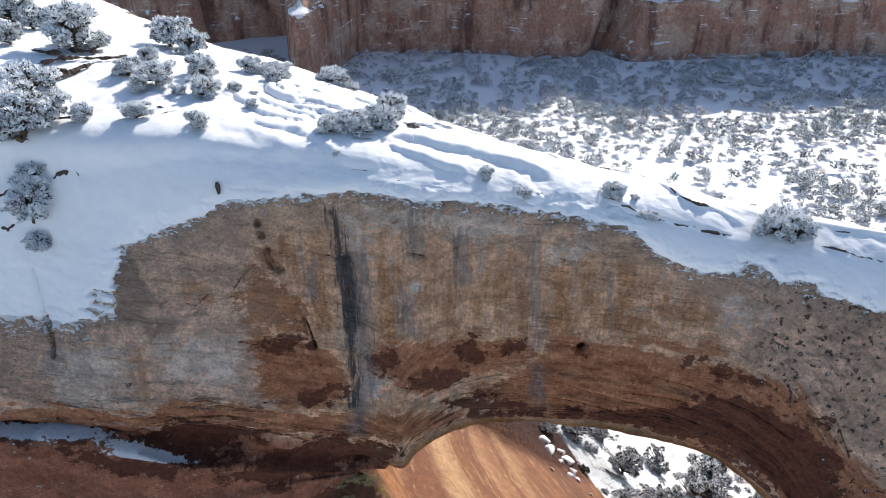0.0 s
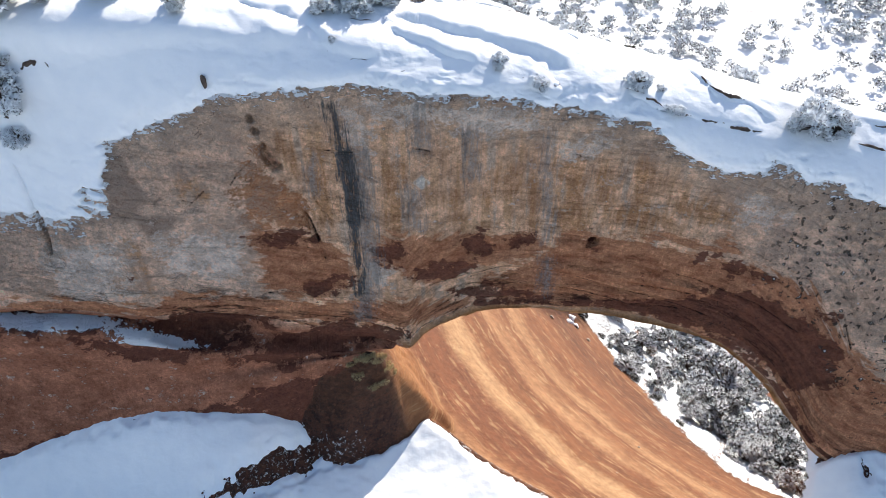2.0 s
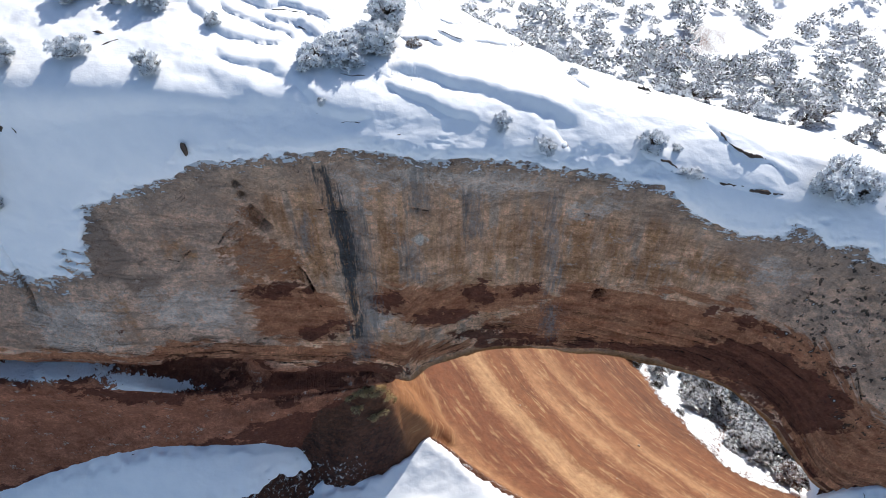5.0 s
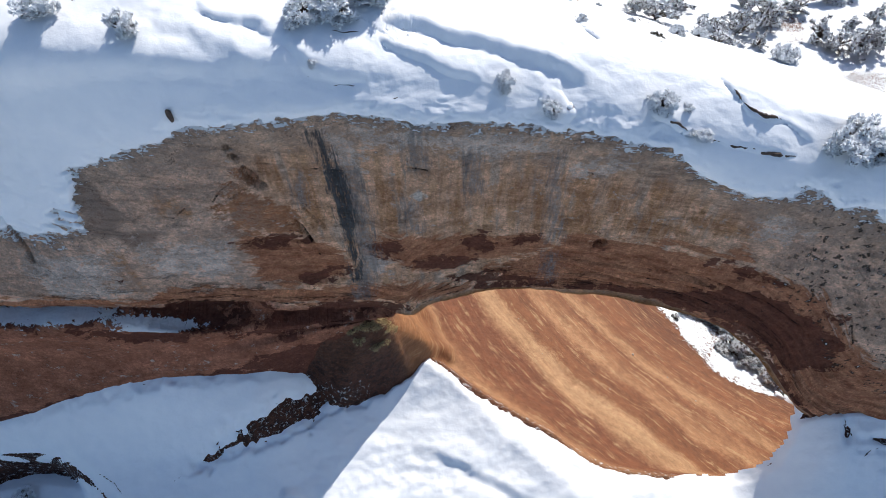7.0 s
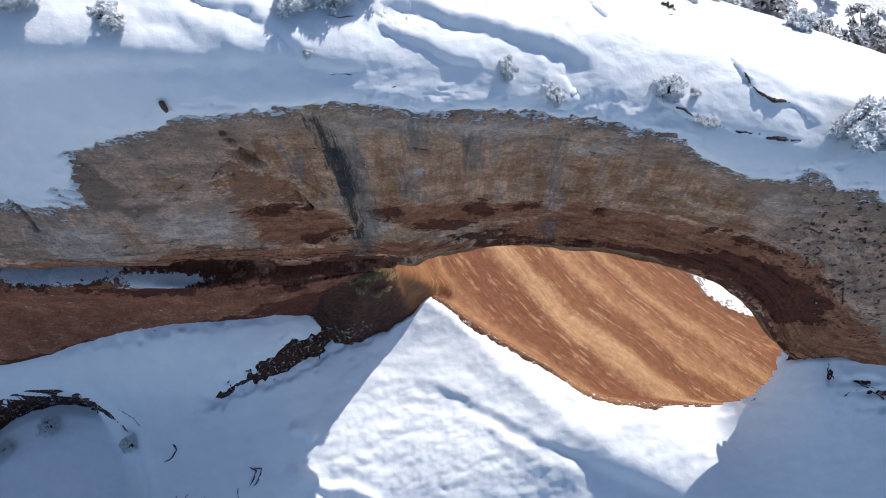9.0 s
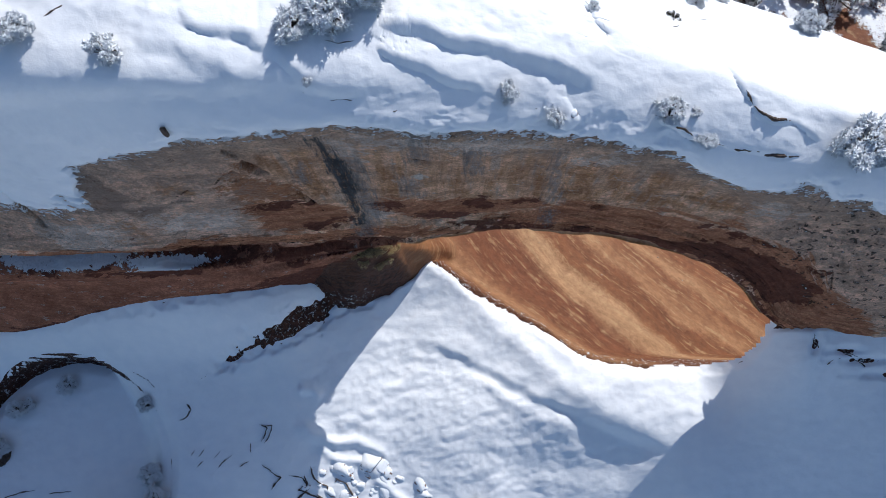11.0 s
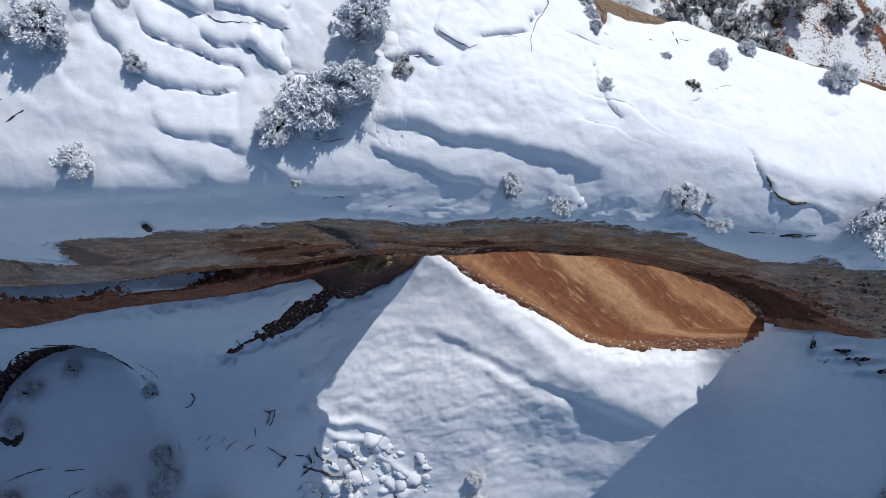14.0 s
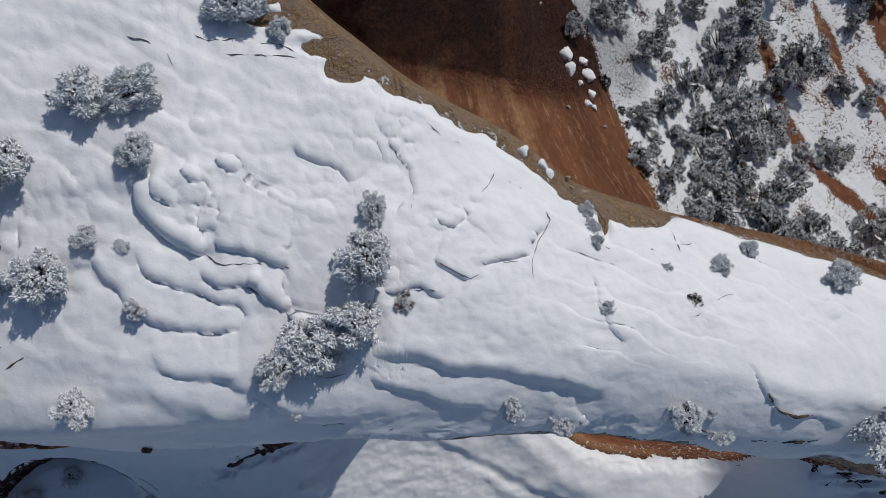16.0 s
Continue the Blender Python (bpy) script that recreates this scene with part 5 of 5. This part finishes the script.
ON_TOP = [(-15.7, 45.1, 1.15), (-14.1, 46.7, 0.5), (-12.8, 46.3, 0.3), (-12.3, 43.9, 0.42), (-17.0, 49.5, 1.05), (-14.2, 52.2, 1.1), (-12.5, 52.4, 1.0), (-12.2, 50.1, 0.75), (-14.6, 40.0, 0.72), (-17.3, 44.9, 0.5),
          (-8.8, 56.4, 1.2), (-7.2, 55.4, 0.6), (-3.3, 47.9, 0.65), (-3.5, 46.0, 1.25), (2.6, 39.3, 0.55), (4.8, 38.5, 0.5), (10.3, 38.9, 0.75), (11.7, 38.9, 0.28), (12.3, 37.7, 0.5), (6.8, 43.7, 0.33), (-6.4, 39.4, 0.25)]
placed(frosted, [(x, y, 1.18 * r) for x, y, r in ON_TOP], top_z, "bushes on the arch")
placed(frosted, [(-6.9, 41.6, 1.05), (-5.4, 42.3, 1.25), (-3.9, 43.2, 1.35), (-4.7, 42.9, 1.1), (-5.9, 41.9, 0.9)], top_z, "bush clump on the crest", "frost-white shrub in a dense clump on snow")
placed(frosted, [(20.3, 37.6, 1.6), (21.6, 37.4, 1.1), (12.6, 45.5, 0.65), (6.1, 48.0, 0.42), (6.3, 47.3, 0.42), (6.5, 46.6, 0.4), (19.0, 44.9, 1.0), (14.3, 46.2, 0.6), (9.8, 45.4, 0.36)], top_z, "bushes by the back rim", "white frosted bush near the rock rim")
placed(brown_bush, [(-1.95, 44.1, 0.5)], top_z, "brown bush")
placed(dark_bush, [(10.9, 43.8, 0.42), (9.2, 46.0, 0.25)], top_z, "dark bushes on the arch")
placed(frosted, [(-27.4, 52.7, 2.45), (-26.5, 54.0, 1.24), (-32.9, 57.8, 1.36), (-31.9, 52.5, 1.26), (-24.8, 41.2, 2.22), (-24.4, 39.0, 2.15), (-23.2, 40.4, 1.18), (-25.6, 38.7, 0.99), (-21.5, 40.3, 0.96), (-19.1, 46.4, 1.34), (-21.6, 47.9, 1.09), (-19.7, 44.9, 0.82), (-18.4, 40.6, 0.94), (-21.8, 52.1, 0.84), (-28.0, 54.2, 1.8), (-34.5, 58, 2.0), (-20.5, 58, 1.6), (-23, 60, 1.8), (-26.2, 41.0, 1.6), (-27.4, 40.2, 1.5)], top_z, "bushes on the broad shoulder", "snow-laden bush between rock ledges", -0.15)
placed(frosted, [(-24.1, 38.3, 1.0), (-24.5, 37.7, 1.6), (-24.3, 37.3, 1.0), (-24.2, 38.0, 1.35)], top_z, "bushes on the steep shoulder", "snow-laden bush clinging to the steep shoulder", -0.3)

# dry grass on the buttress's ridge
grass_mat = leaf_material("dry_grass", (0.3, 0.21, 0.095), (0.62, 0.49, 0.27), 1.6)
grass = [plant("grass_tuft", "clump of dry yellow grass on the rock ridge", "grass", 50 + k, 0.8, 26, 1.1, 900, 0.3, 0.02, grass_mat, False) for k in range(2)]
placed(grass, [(-4.6, 36.3, 0.5), (-5.2, 36.1, 0.6), (-5.7, 35.8, 0.55), (-6.3, 35.7, 0.6), (-4.9, 35.6, 0.45), (-5.6, 35.2, 0.5), (-6.6, 35.1, 0.5), (-7.2, 35.5, 0.45), (-4.2, 36.6, 0.4)], back_z, "grass on the ridge", "", 0.15)
drop(grass)

# the slope before the arch
placed(frosted, [(-34.0, 25.6, 0.95), (-25.9, 24.2, 0.9), (-38.3, 23.6, 1.0), (-37.4, 24.0, 0.8), (-39.5, 20.5, 1.0)], front_z, "bushes in the rock pot", "frosted bush in the shaded snowy pot")
placed(frosted, [(-25.4, 18.2, 1.3), (-25.0, 16.4, 1.35), (-25.9, 15.0, 1.4), (-30.5, 13.6, 1.8), (-20.7, 13.0, 1.8), (-39.5, 13.8, 1.6), (-19, 11.5, 1.2), (-24, 12.5, 1.3), (38.5, 14.5, 1.6), (40, 17, 1.4), (37, 10.5, 1.5)], front_z, "trees before the arch", "snow-covered rounded juniper in blue shade")
placed(frosted, [(2.6, 14.6, 0.9), (3.3, 12.2, 1.2), (-9.3, 14.6, 0.8)], front_z, "bushes by the boulder mound", "frost-white bush beside snowy boulders")

# the gully behind
GULLY = [(25.2, 71.4, 2.5), (33.1, 79.0, 2.1), (40.8, 77.8, 3.6), (36.6, 72.5, 2.8), (48.9, 71.8, 2.8), (44.6, 69.0, 1.9), (37.6, 65.6, 2.8), (32.8, 62.1, 2.6), (26.7, 64.0, 2.1), (37.2, 58.4, 3.8), (31.7, 56.4, 2.8), (43.2, 63.4, 2.4),
         (22.9, 62.3, 1.6), (26.0, 55.6, 1.9), (32.2, 50.8, 2.9), (38.2, 51.0, 2.6), (28.8, 50.7, 1.6), (52.4, 59.7, 2.0), (54.7, 68.9, 1.7), (46.2, 57.2, 1.9), (45.9, 49.5, 2.3), (49.3, 45.4, 2.8), (58.7, 67.7, 1.7), (55.2, 48.8, 2.1)]
MORE_GULLY = [(14.2, 71.9, 1.3), (18.7, 75.3, 2.3), (20.6, 73.2, 1.0), (22.7, 57.1, 1.3), (43.9, 46.2, 2.1), (42.1, 53.6, 2.3), (28.6, 59.6, 1.7), (30.4, 67.6, 1.9), (34.6, 47.0, 2.2), (32.6, 44.4, 1.8), (37.5, 44.6, 2.3), (34.6, 42.6, 1.6), (39.8, 48.0, 2.2), (34.8, 53.8, 1.9), (40.5, 60.2, 2.1), (30.2, 53.2, 1.4), (35.2, 69.2, 1.5),
              (24.5, 59.2, 1.1), (57.5, 78.5, 1.7), (62, 56, 1.6), (67, 76, 1.7), (28, 76.5, 1.7), (23.5, 79, 1.7), (14, 79, 1.5), (46, 83, 2.1), (56, 85, 1.9), (41.5, 42.6, 1.9), (37.5, 40.5, 1.5), (65, 69, 1.5)]
placed(junipers, GULLY, back_z, "trees in the gully")
placed(junipers, MORE_GULLY, back_z, "trees in the gully", "snow-dusted juniper on the snowy gully floor")
placed(brown_tree, [(36.4, 40.8, 1.7), (28.0, 64.0, 1.0)], back_z, "brown trees in the gully")
placed(dark_bush, [(20.2, 62.6, 0.7), (21.0, 60.8, 0.6), (22.0, 57.5, 0.8), (23.0, 55.0, 0.7), (24.6, 52.0, 0.8), (18.2, 66.0, 0.9), (26.5, 48.2, 0.6)], back_z, "bushes along the gully edge", "dark twiggy bush at the snow's edge")

# the wooded valley: the nearest trees one by one, the rest as one wood
rng = random.Random(5)
near, wood = [], []
for _ in range(7000):
    y = 84 + 440 * rng.random() ** 1.15
    x = rng.uniform(-0.32, 0.85) * (y + 30)
    if y < 150 and x < 0.16 * y:
        continue
    keep_it = 0.30 + 0.9 * float(fbm(np.array([x]), np.array([y]), 40, 3, 120)[0])
    keep_it = max(keep_it, 0.2)
    if y < 150:
        keep_it *= 0.55
    if y > 330:
        keep_it += 0.35
    if rng.random() > keep_it:
        continue
    r = rng.uniform(1.7, 3.7)
    (near if y < 150 and len(near) < 230 else wood).append((x, y, r))
placed(far_junipers, near, back_z, "trees on the valley side", "grey-green juniper on the snowy valley side", 0.05)
wv, wf, base = [], [], 0
tree_rng = np.random.default_rng(9)
kinds = []
for k in range(6):
    blobs = [(math.cos(2.4 * i) * 0.5, math.sin(2.4 * i) * 0.5, tree_rng.uniform(0.4, 1.35), tree_rng.uniform(0.3, 0.5)) for i in range(7)]
    kinds.append(tufts(tree_rng, blobs, 84, 0.24, 0.12))
wood_z = ground_z(np.array([w[0] for w in wood]), np.array([w[1] for w in wood]))
for (x, y, r), z in zip(wood, wood_z):
    v, f = kinds[rng.randrange(6)]
    a = rng.uniform(0, 6.28)
    turn = np.array([[math.cos(a), -math.sin(a), 0], [math.sin(a), math.cos(a), 0], [0, 0, 1]])
    wv.append(v @ turn.T * r + (x, y, z))
    wf.append(f + base)
    base += len(v)
woods = new("valley_woodland", mesh_of("valley_woodland", np.concatenate(wv), np.concatenate(wf), wood_mat))
tagged(woods, "scattered juniper wood across the snowy valley", "woodland", kind="stuff")


# ---- rocks ----
def boulder(name, label, seed, mat, flat=0.7):
    """A lumpy, faceted rock of half width 1."""
    bm = bmesh.new()
    bmesh.ops.create_icosphere(bm, subdivisions=3, radius=1.0)
    for v in bm.verts:
        q = v.co * 0.9 + Vector((seed * 7.3, seed * 3.1, seed))
        chip = noise.noise(q) * 0.35 + noise.noise(q * 2.6) * 0.14
        v.co *= 1 + chip
        for a in range(5):
            side = Vector((math.cos(seed + a * 2.2), math.sin(seed * 2 + a * 1.7), math.sin(a * 1.3 + seed) * 0.6)).normalized()
            v.co -= side * max(0, v.co.dot(side) - 0.62) * 0.92
        v.co.z *= flat
    me = bpy.data.meshes.new(name)
    bm.to_mesh(me)
    bm.free()
    me.polygons.foreach_set("use_smooth", np.ones(len(me.polygons), dtype=bool))
    me.materials.append(mat)
    return tagged(new(name, me), label, "boulder")


snowy_rocks = [boulder("boulder", "rounded red boulder capped with thick snow", 1 + k, boulder_mat, 0.6) for k in range(5)]
pale_stones = [boulder("stone", "small pale stone lying on bare rock", 11 + k, stone_mat, 0.8) for k in range(2)]
rng = random.Random(17)
heap = []
for _ in range(110):
    a, q = rng.uniform(0, 6.28), rng.random() ** 0.6
    heap.append((-7.6 + 6.4 * q * math.cos(a), 14.2 + 5.0 * q * math.sin(a), 0.3 + 1.2 * rng.random() ** 2.5))
placed(snowy_rocks, heap, front_z, "boulders in the heap", "snow-capped boulder with bare reddish side", 0.38)
placed(snowy_rocks, [(13.2, 68.2, 1.0), (13.6, 66.6, 0.9), (15.4, 67.9, 0.8), (14.9, 65.2, 0.55), (15.8, 62.8, 0.6), (16.3, 64.0, 0.7), (16.6, 62.4, 0.5), (16.0, 66.3, 0.9)], back_z, "boulders on the rock slope", "snow-capped boulder on the bare slope", 0)
placed(snowy_rocks, [(3.3, 50.7, 0.38), (4.2, 50.1, 0.35), (4.5, 49.7, 0.28), (5.7, 38.8, 0.4)], top_z, "boulders on the rim", "snow-capped boulder on the arch rim", 0)
placed(snowy_rocks, [(36.0, 38.6, 0.6), (37.4, 38.4, 0.8), (38.5, 39.5, 0.7), (34.2, 39.3, 0.4)], back_z, "boulders at the gully edge", "snow-capped boulder at the slope's foot", 0)
placed(pale_stones, [(19.2, 41.4, 0.17), (13.3, 62.1, 0.3), (17.9, 60.3, 0.3), (22.5, 39.0, 0.1), (9.0, 39.6, 0.1), (15.4, 36.5, 0.12), (24.8, 36.4, 0.1), (10.1, 73.5, 0.25), (7.0, 43.5, 0.09)], back_z, "stones on the rock slope", "", 0)
placed(pale_stones, [(5.5, 49.6, 0.17), (5.6, 49.1, 0.14), (6.2, 48.9, 0.17), (2.2, 51.7, 0.12)], top_z, "stones on the rim", "", 0)
knob = boulder("boulder", "small dark boulder at the snowy lip", 21, ledge_mat, 1.2)
knob.matrix_world = pose(-13.15, 37.55, top_z(-13.15, 37.7) + 0.25) @ Matrix.Diagonal((0.17, 0.2, 0.3, 1))
drop(frosted + junipers + far_junipers + brown_bush + dark_bush + brown_tree + snowy_rocks + pale_stones)


# ---- bare ledges that break through the snow ----
def ledge(pts, high, wide, height, label):
    """A ragged strip of rock along a line, with an overhanging lip."""
    p = np.array(pts, float)
    at = np.concatenate([[0], np.cumsum(np.linalg.norm(np.diff(p, axis=0), axis=1))])
    s = np.linspace(0, at[-1], max(10, int(at[-1] / 0.06)))
    x, y = np.interp(s, at, p[:, 0]), np.interp(s, at, p[:, 1])
    x, y = x + 0.13 * fbm(s, s * 0 + p[0, 0], 0.6, 4, 131), y + 0.13 * fbm(s, s * 0 + p[0, 1], 0.6, 4, 132)
    taper = np.clip(np.minimum(s, at[-1] - s) / max(0.25, at[-1] * 0.12), 0.04, 1) * np.clip(0.6 + 0.8 * fbm(s, s * 0 + p[0, 0], 0.5, 4, 133, 0.7), 0.3, 1.2)
    verts, faces = [], []
    for k in range(len(s)):
        z = height(x[k], y[k])
        h, w = high * taper[k], 0.65 * wide * taper[k]
        way = np.array((np.gradient(x)[k], np.gradient(y)[k]))
        way = way / max(np.linalg.norm(way), 1e-6)
        out = np.array((way[1], -way[0]))
        for o, up in ((-1.2, -0.5), (-0.5, 0.9), (0.55, 1.0), (1.0, 0.55), (0.7, -0.6)):
            verts.append((x[k] + out[0] * o * w, y[k] + out[1] * o * w, z + up * h))
    for k in range(len(s) - 1):
        for a in range(4):
            i = k * 5 + a
            faces.append((i, i + 5, i + 6, i + 1))
    return tagged(new("rock_ledge", mesh_of("rock_ledge", verts, faces, ledge_mat)), label, "rock ledge", group="bare ledges")


TOP_LEDGES = [
    (0.16, 0.1, [(9.3, 38.8), (10.6, 38.4), (11.7, 37.9), (13.2, 37.55), (15.5, 37.25), (17.3, 37.3)]), (0.2, 0.22, [(15.2, 37.3), (16.5, 37.2), (17.4, 37.3)]), (0.22, 0.14, [(14.0, 40.0), (14.6, 39.0), (15.6, 38.6), (16.7, 38.7)]), (0.06, 0.05, [(-7.0, 39.0), (-6.3, 39.0)]),
    (0.06, 0.05, [(-5.6, 38.8), (-4.3, 38.8)]), (0.06, 0.06, [(-2.9, 38.5), (-2.4, 38.5)]), (0.14, 0.12, [(22.5, 37.0), (23.8, 36.7), (25.1, 36.4), (26.7, 36.2)]), (0.12, 0.1, [(23.6, 38.0), (25.0, 37.8)]),
    (0.3, 0.3, [(-26.5, 38.5), (-25.2, 38.7), (-24.1, 38.7)]), (0.25, 0.3, [(-26.8, 38.0), (-25.4, 38.1)]), (0.3, 0.3, [(-26.9, 37.7), (-26.2, 37.5), (-25.5, 37.7)]), (0.22, 0.3, [(-23.2, 38.4), (-22.6, 38.4), (-21.9, 38.4)]),
    (0.2, 0.16, [(-22.0, 38.7), (-21.8, 38.7), (-21.5, 38.3), (-21.0, 37.9), (-20.7, 37.7)]), (0.16, 0.12, [(-22.9, 38.1), (-22.2, 38.0), (-21.8, 37.8)]), (0.12, 0.1, [(-23.4, 37.4), (-22.3, 37.4)]), (0.12, 0.12, [(-25.2, 38.7), (-24.1, 38.8)]),
    (0.25, 0.4, [(-29.6, 50.9), (-28.2, 50.6), (-27.6, 51.4)]), (0.25, 0.4, [(-27.9, 52.5), (-25.6, 52.8)]), (0.25, 0.4, [(-27.9, 48.3), (-27.1, 49.9), (-25.8, 50.6)]), (0.25, 0.4, [(-26.6, 47.5), (-25.2, 47.4), (-24.5, 49.3)]),
    (0.25, 0.4, [(-27.3, 46.2), (-25.7, 46.0), (-25.2, 47.4)]), (0.3, 0.4, [(-28.7, 44.7), (-27.6, 44.6)]), (0.2, 0.3, [(-25.8, 50.4), (-24.0, 51.1), (-23.3, 52.3)]), (0.08, 0.12, [(-17.6, 38.4), (-16.5, 38.4), (-15.9, 38.3)]),
    (0.15, 0.2, [(-23.0, 40.1), (-21.5, 40.3)]), (0.12, 0.15, [(-18.0, 42.5), (-17.3, 42.5)]), (0.12, 0.15, [(-17.3, 41.6), (-16.5, 42.1)]),
]
CREST_LEDGES = [
    (0.09, 0.031, [(-8.3, 44.8), (-7.3, 44.1), (-6.6, 43.6)]), (0.07, 0.025, [(-11.5, 48.3), (-10.8, 48.0)]), (0.07, 0.031, [(-1.6, 44.55), (-0.6, 44.5)]), (0.09, 0.037, [(-5.6, 41.1), (-4.9, 41.0), (-4.3, 41.15)]),
    (0.06, 0.025, [(3.2, 39.0), (4.2, 38.75)]), (0.09, 0.037, [(5.2, 38.35), (5.8, 38.35), (6.1, 38.6)]), (0.09, 0.031, [(-17.2, 46.6), (-17.3, 45.6)]), (0.07, 0.031, [(-12.9, 54.7), (-12.1, 54.4), (-11.6, 54.1)]),
    (0.06, 0.025, [(-11.4, 54.0), (-11.0, 53.4)]), (0.09, 0.037, [(-10.6, 55.0), (-9.9, 54.7), (-8.7, 54.9)]), (0.09, 0.037, [(-9.4, 54.1), (-8.5, 54.2), (-7.3, 54.2), (-6.4, 54.2)]), (0.08, 0.037, [(-8.1, 54.8), (-7.1, 54.7), (-6.5, 54.4)]),
    (0.06, 0.025, [(-2.6, 50.8), (-2.3, 50.2), (-1.9, 49.6)]), (0.06, 0.025, [(-1.7, 48.8), (-1.6, 48.3), (-1.7, 47.8)]), (0.06, 0.025, [(-1.5, 52.2), (-0.9, 51.6), (-0.4, 51.1)]), (0.06, 0.025, [(0.0, 51.1), (0.5, 50.8)]),
    (0.07, 0.031, [(1.1, 48.6), (1.6, 49.1), (1.9, 49.7)]), (0.06, 0.025, [(2.3, 49.3), (2.9, 49.0), (3.3, 48.7)]), (0.07, 0.025, [(0.4, 48.1), (0.6, 47.7), (0.8, 47.4)]), (0.06, 0.025, [(2.0, 47.9), (2.2, 47.4)]),
    (0.10, 0.037, [(4.1, 48.2), (4.3, 47.5), (3.9, 46.8), (3.4, 45.9), (3.5, 45.3), (3.4, 44.7)]), (0.08, 0.031, [(6.7, 48.0), (7.0, 47.3), (6.8, 46.7), (6.9, 46.3), (7.6, 46.1)]), (0.06, 0.022, [(6.2, 44.8), (6.3, 44.0), (6.7, 43.6), (7.1, 42.6), (7.5, 41.9)]), (0.07, 0.031, [(10.4, 46.5), (11.6, 46.5)]),
    (0.09, 0.037, [(10.4, 47.1), (10.7, 46.1)]), (0.07, 0.031, [(11.8, 43.8), (12.6, 44.2), (13.2, 44.3)]), (0.05, 0.025, [(10.7, 43.1), (11.4, 43.6)]), (0.07, 0.031, [(-9.9, 46.1), (-9.1, 45.6), (-7.7, 45.7), (-7.4, 45.5)]),
    (0.07, 0.031, [(-7.0, 45.6), (-6.3, 45.5)]), (0.06, 0.031, [(-0.9, 45.9), (-0.2, 45.5), (0.8, 45.0), (1.4, 45.3)]), (0.06, 0.031, [(1.8, 46.0), (2.3, 45.7), (3.0, 45.7)]),
]
for high, wide, pts in TOP_LEDGES + CREST_LEDGES:
    ledge(pts, high, wide, lambda x, y: top_z(x, y) + (0.19 if x > -19 else 0.42), "bare brown ledge showing through the snow")
GROUND_LEDGES = [
    (0.2, 0.1, [(-16.2, 20.9), (-15.7, 22.1), (-16.4, 22.4)]), (0.2, 0.12, [(-15.5, 16.8), (-14.7, 17.8), (-16.2, 18.9)]), (0.22, 0.14, [(-12.8, 18.0), (-12.6, 17.0), (-13.3, 16.7), (-11.9, 15.9), (-11.1, 15.3)]), (0.2, 0.1, [(-13.9, 14.4), (-12.9, 15.1)]),
    (0.2, 0.1, [(-14.7, 13.1), (-13.9, 13.6)]), (0.15, 0.08, [(-10.4, 17.0), (-9.9, 17.5)]), (0.15, 0.08, [(-9.9, 16.2), (-9.4, 14.9)]), (0.2, 0.1, [(-9.4, 13.6), (-8.7, 13.7), (-8.7, 12.9), (-10.0, 12.3)]),
    (0.15, 0.1, [(-6.0, 11.6), (-4.8, 11.6)]), (0.1, 0.07, [(-21.9, 19.9), (-21.5, 20.4)]), (0.1, 0.07, [(-21.4, 18.9), (-20.8, 19.4)]), (0.1, 0.07, [(-19.9, 19.7), (-19.5, 20.3)]),
    (0.1, 0.07, [(-19.4, 19.2), (-18.4, 19.9)]), (0.15, 0.2, [(28.5, 29.6), (29.1, 28.7)]), (0.15, 0.12, [(31.2, 28.3), (32.0, 28.0), (33.2, 27.0)]), (0.1, 0.08, [(29.9, 27.3), (30.5, 27.8), (31.1, 27.9)]),
    (0.12, 0.1, [(-22.4, 24.3), (-21.9, 23.7), (-22.3, 23.1), (-23.0, 22.7)]), (0.14, 0.1, [(-16.0, 20.7), (-15.5, 21.5), (-15.3, 22.3), (-16.2, 22.2)]), (0.1, 0.07, [(-20.7, 20.3), (-21.3, 19.7)]),
    (0.1, 0.08, [(-18.9, 19.7), (-19.6, 18.9)]), (0.1, 0.07, [(-17.1, 20.9), (-17.0, 20.0)]), (0.1, 0.06, [(-18.0, 18.8), (-17.2, 19.3)]), (0.22, 0.14, [(-13.9, 18.0), (-12.9, 17.6), (-12.5, 16.6), (-13.6, 15.6)]),
    (0.2, 0.1, [(-12.2, 18.7), (-12.0, 17.5), (-11.0, 16.8), (-10.6, 15.6)]), (0.25, 0.15, [(-11.8, 16.2), (-11.0, 15.3), (-9.7, 15.1), (-9.0, 14.2)]), (0.2, 0.12, [(-10.4, 17.6), (-9.3, 17.0), (-8.6, 15.8)]),
    (0.12, 0.1, [(-40.5, 15.4), (-37.5, 16.5), (-36.2, 16.7)]), (0.12, 0.08, [(-35, 16.4), (-33, 16.6)]), (0.5, 0.7, [(-41, 19.5), (-39.4, 18.9), (-38.6, 20.0)]), (0.12, 0.08, [(-38, 13.2), (-35.5, 13.4), (-33, 15.0)]),
    (0.1, 0.1, [(-27.0, 26.9), (-25.6, 26.2), (-24.9, 25.4)]), (0.07, 0.05, [(-21.0, 26.2), (-20.4, 26.6)]), (0.1, 0.07, [(28.6, 29.8), (29.0, 29.0), (29.3, 28.5)]), (0.1, 0.06, [(30.6, 28.5), (31.8, 28.2), (33.2, 27.6)]),
]
for high, wide, pts in GROUND_LEDGES:
    ledge(pts, high, wide, front_z, "dark rock edge breaking through shaded snow")
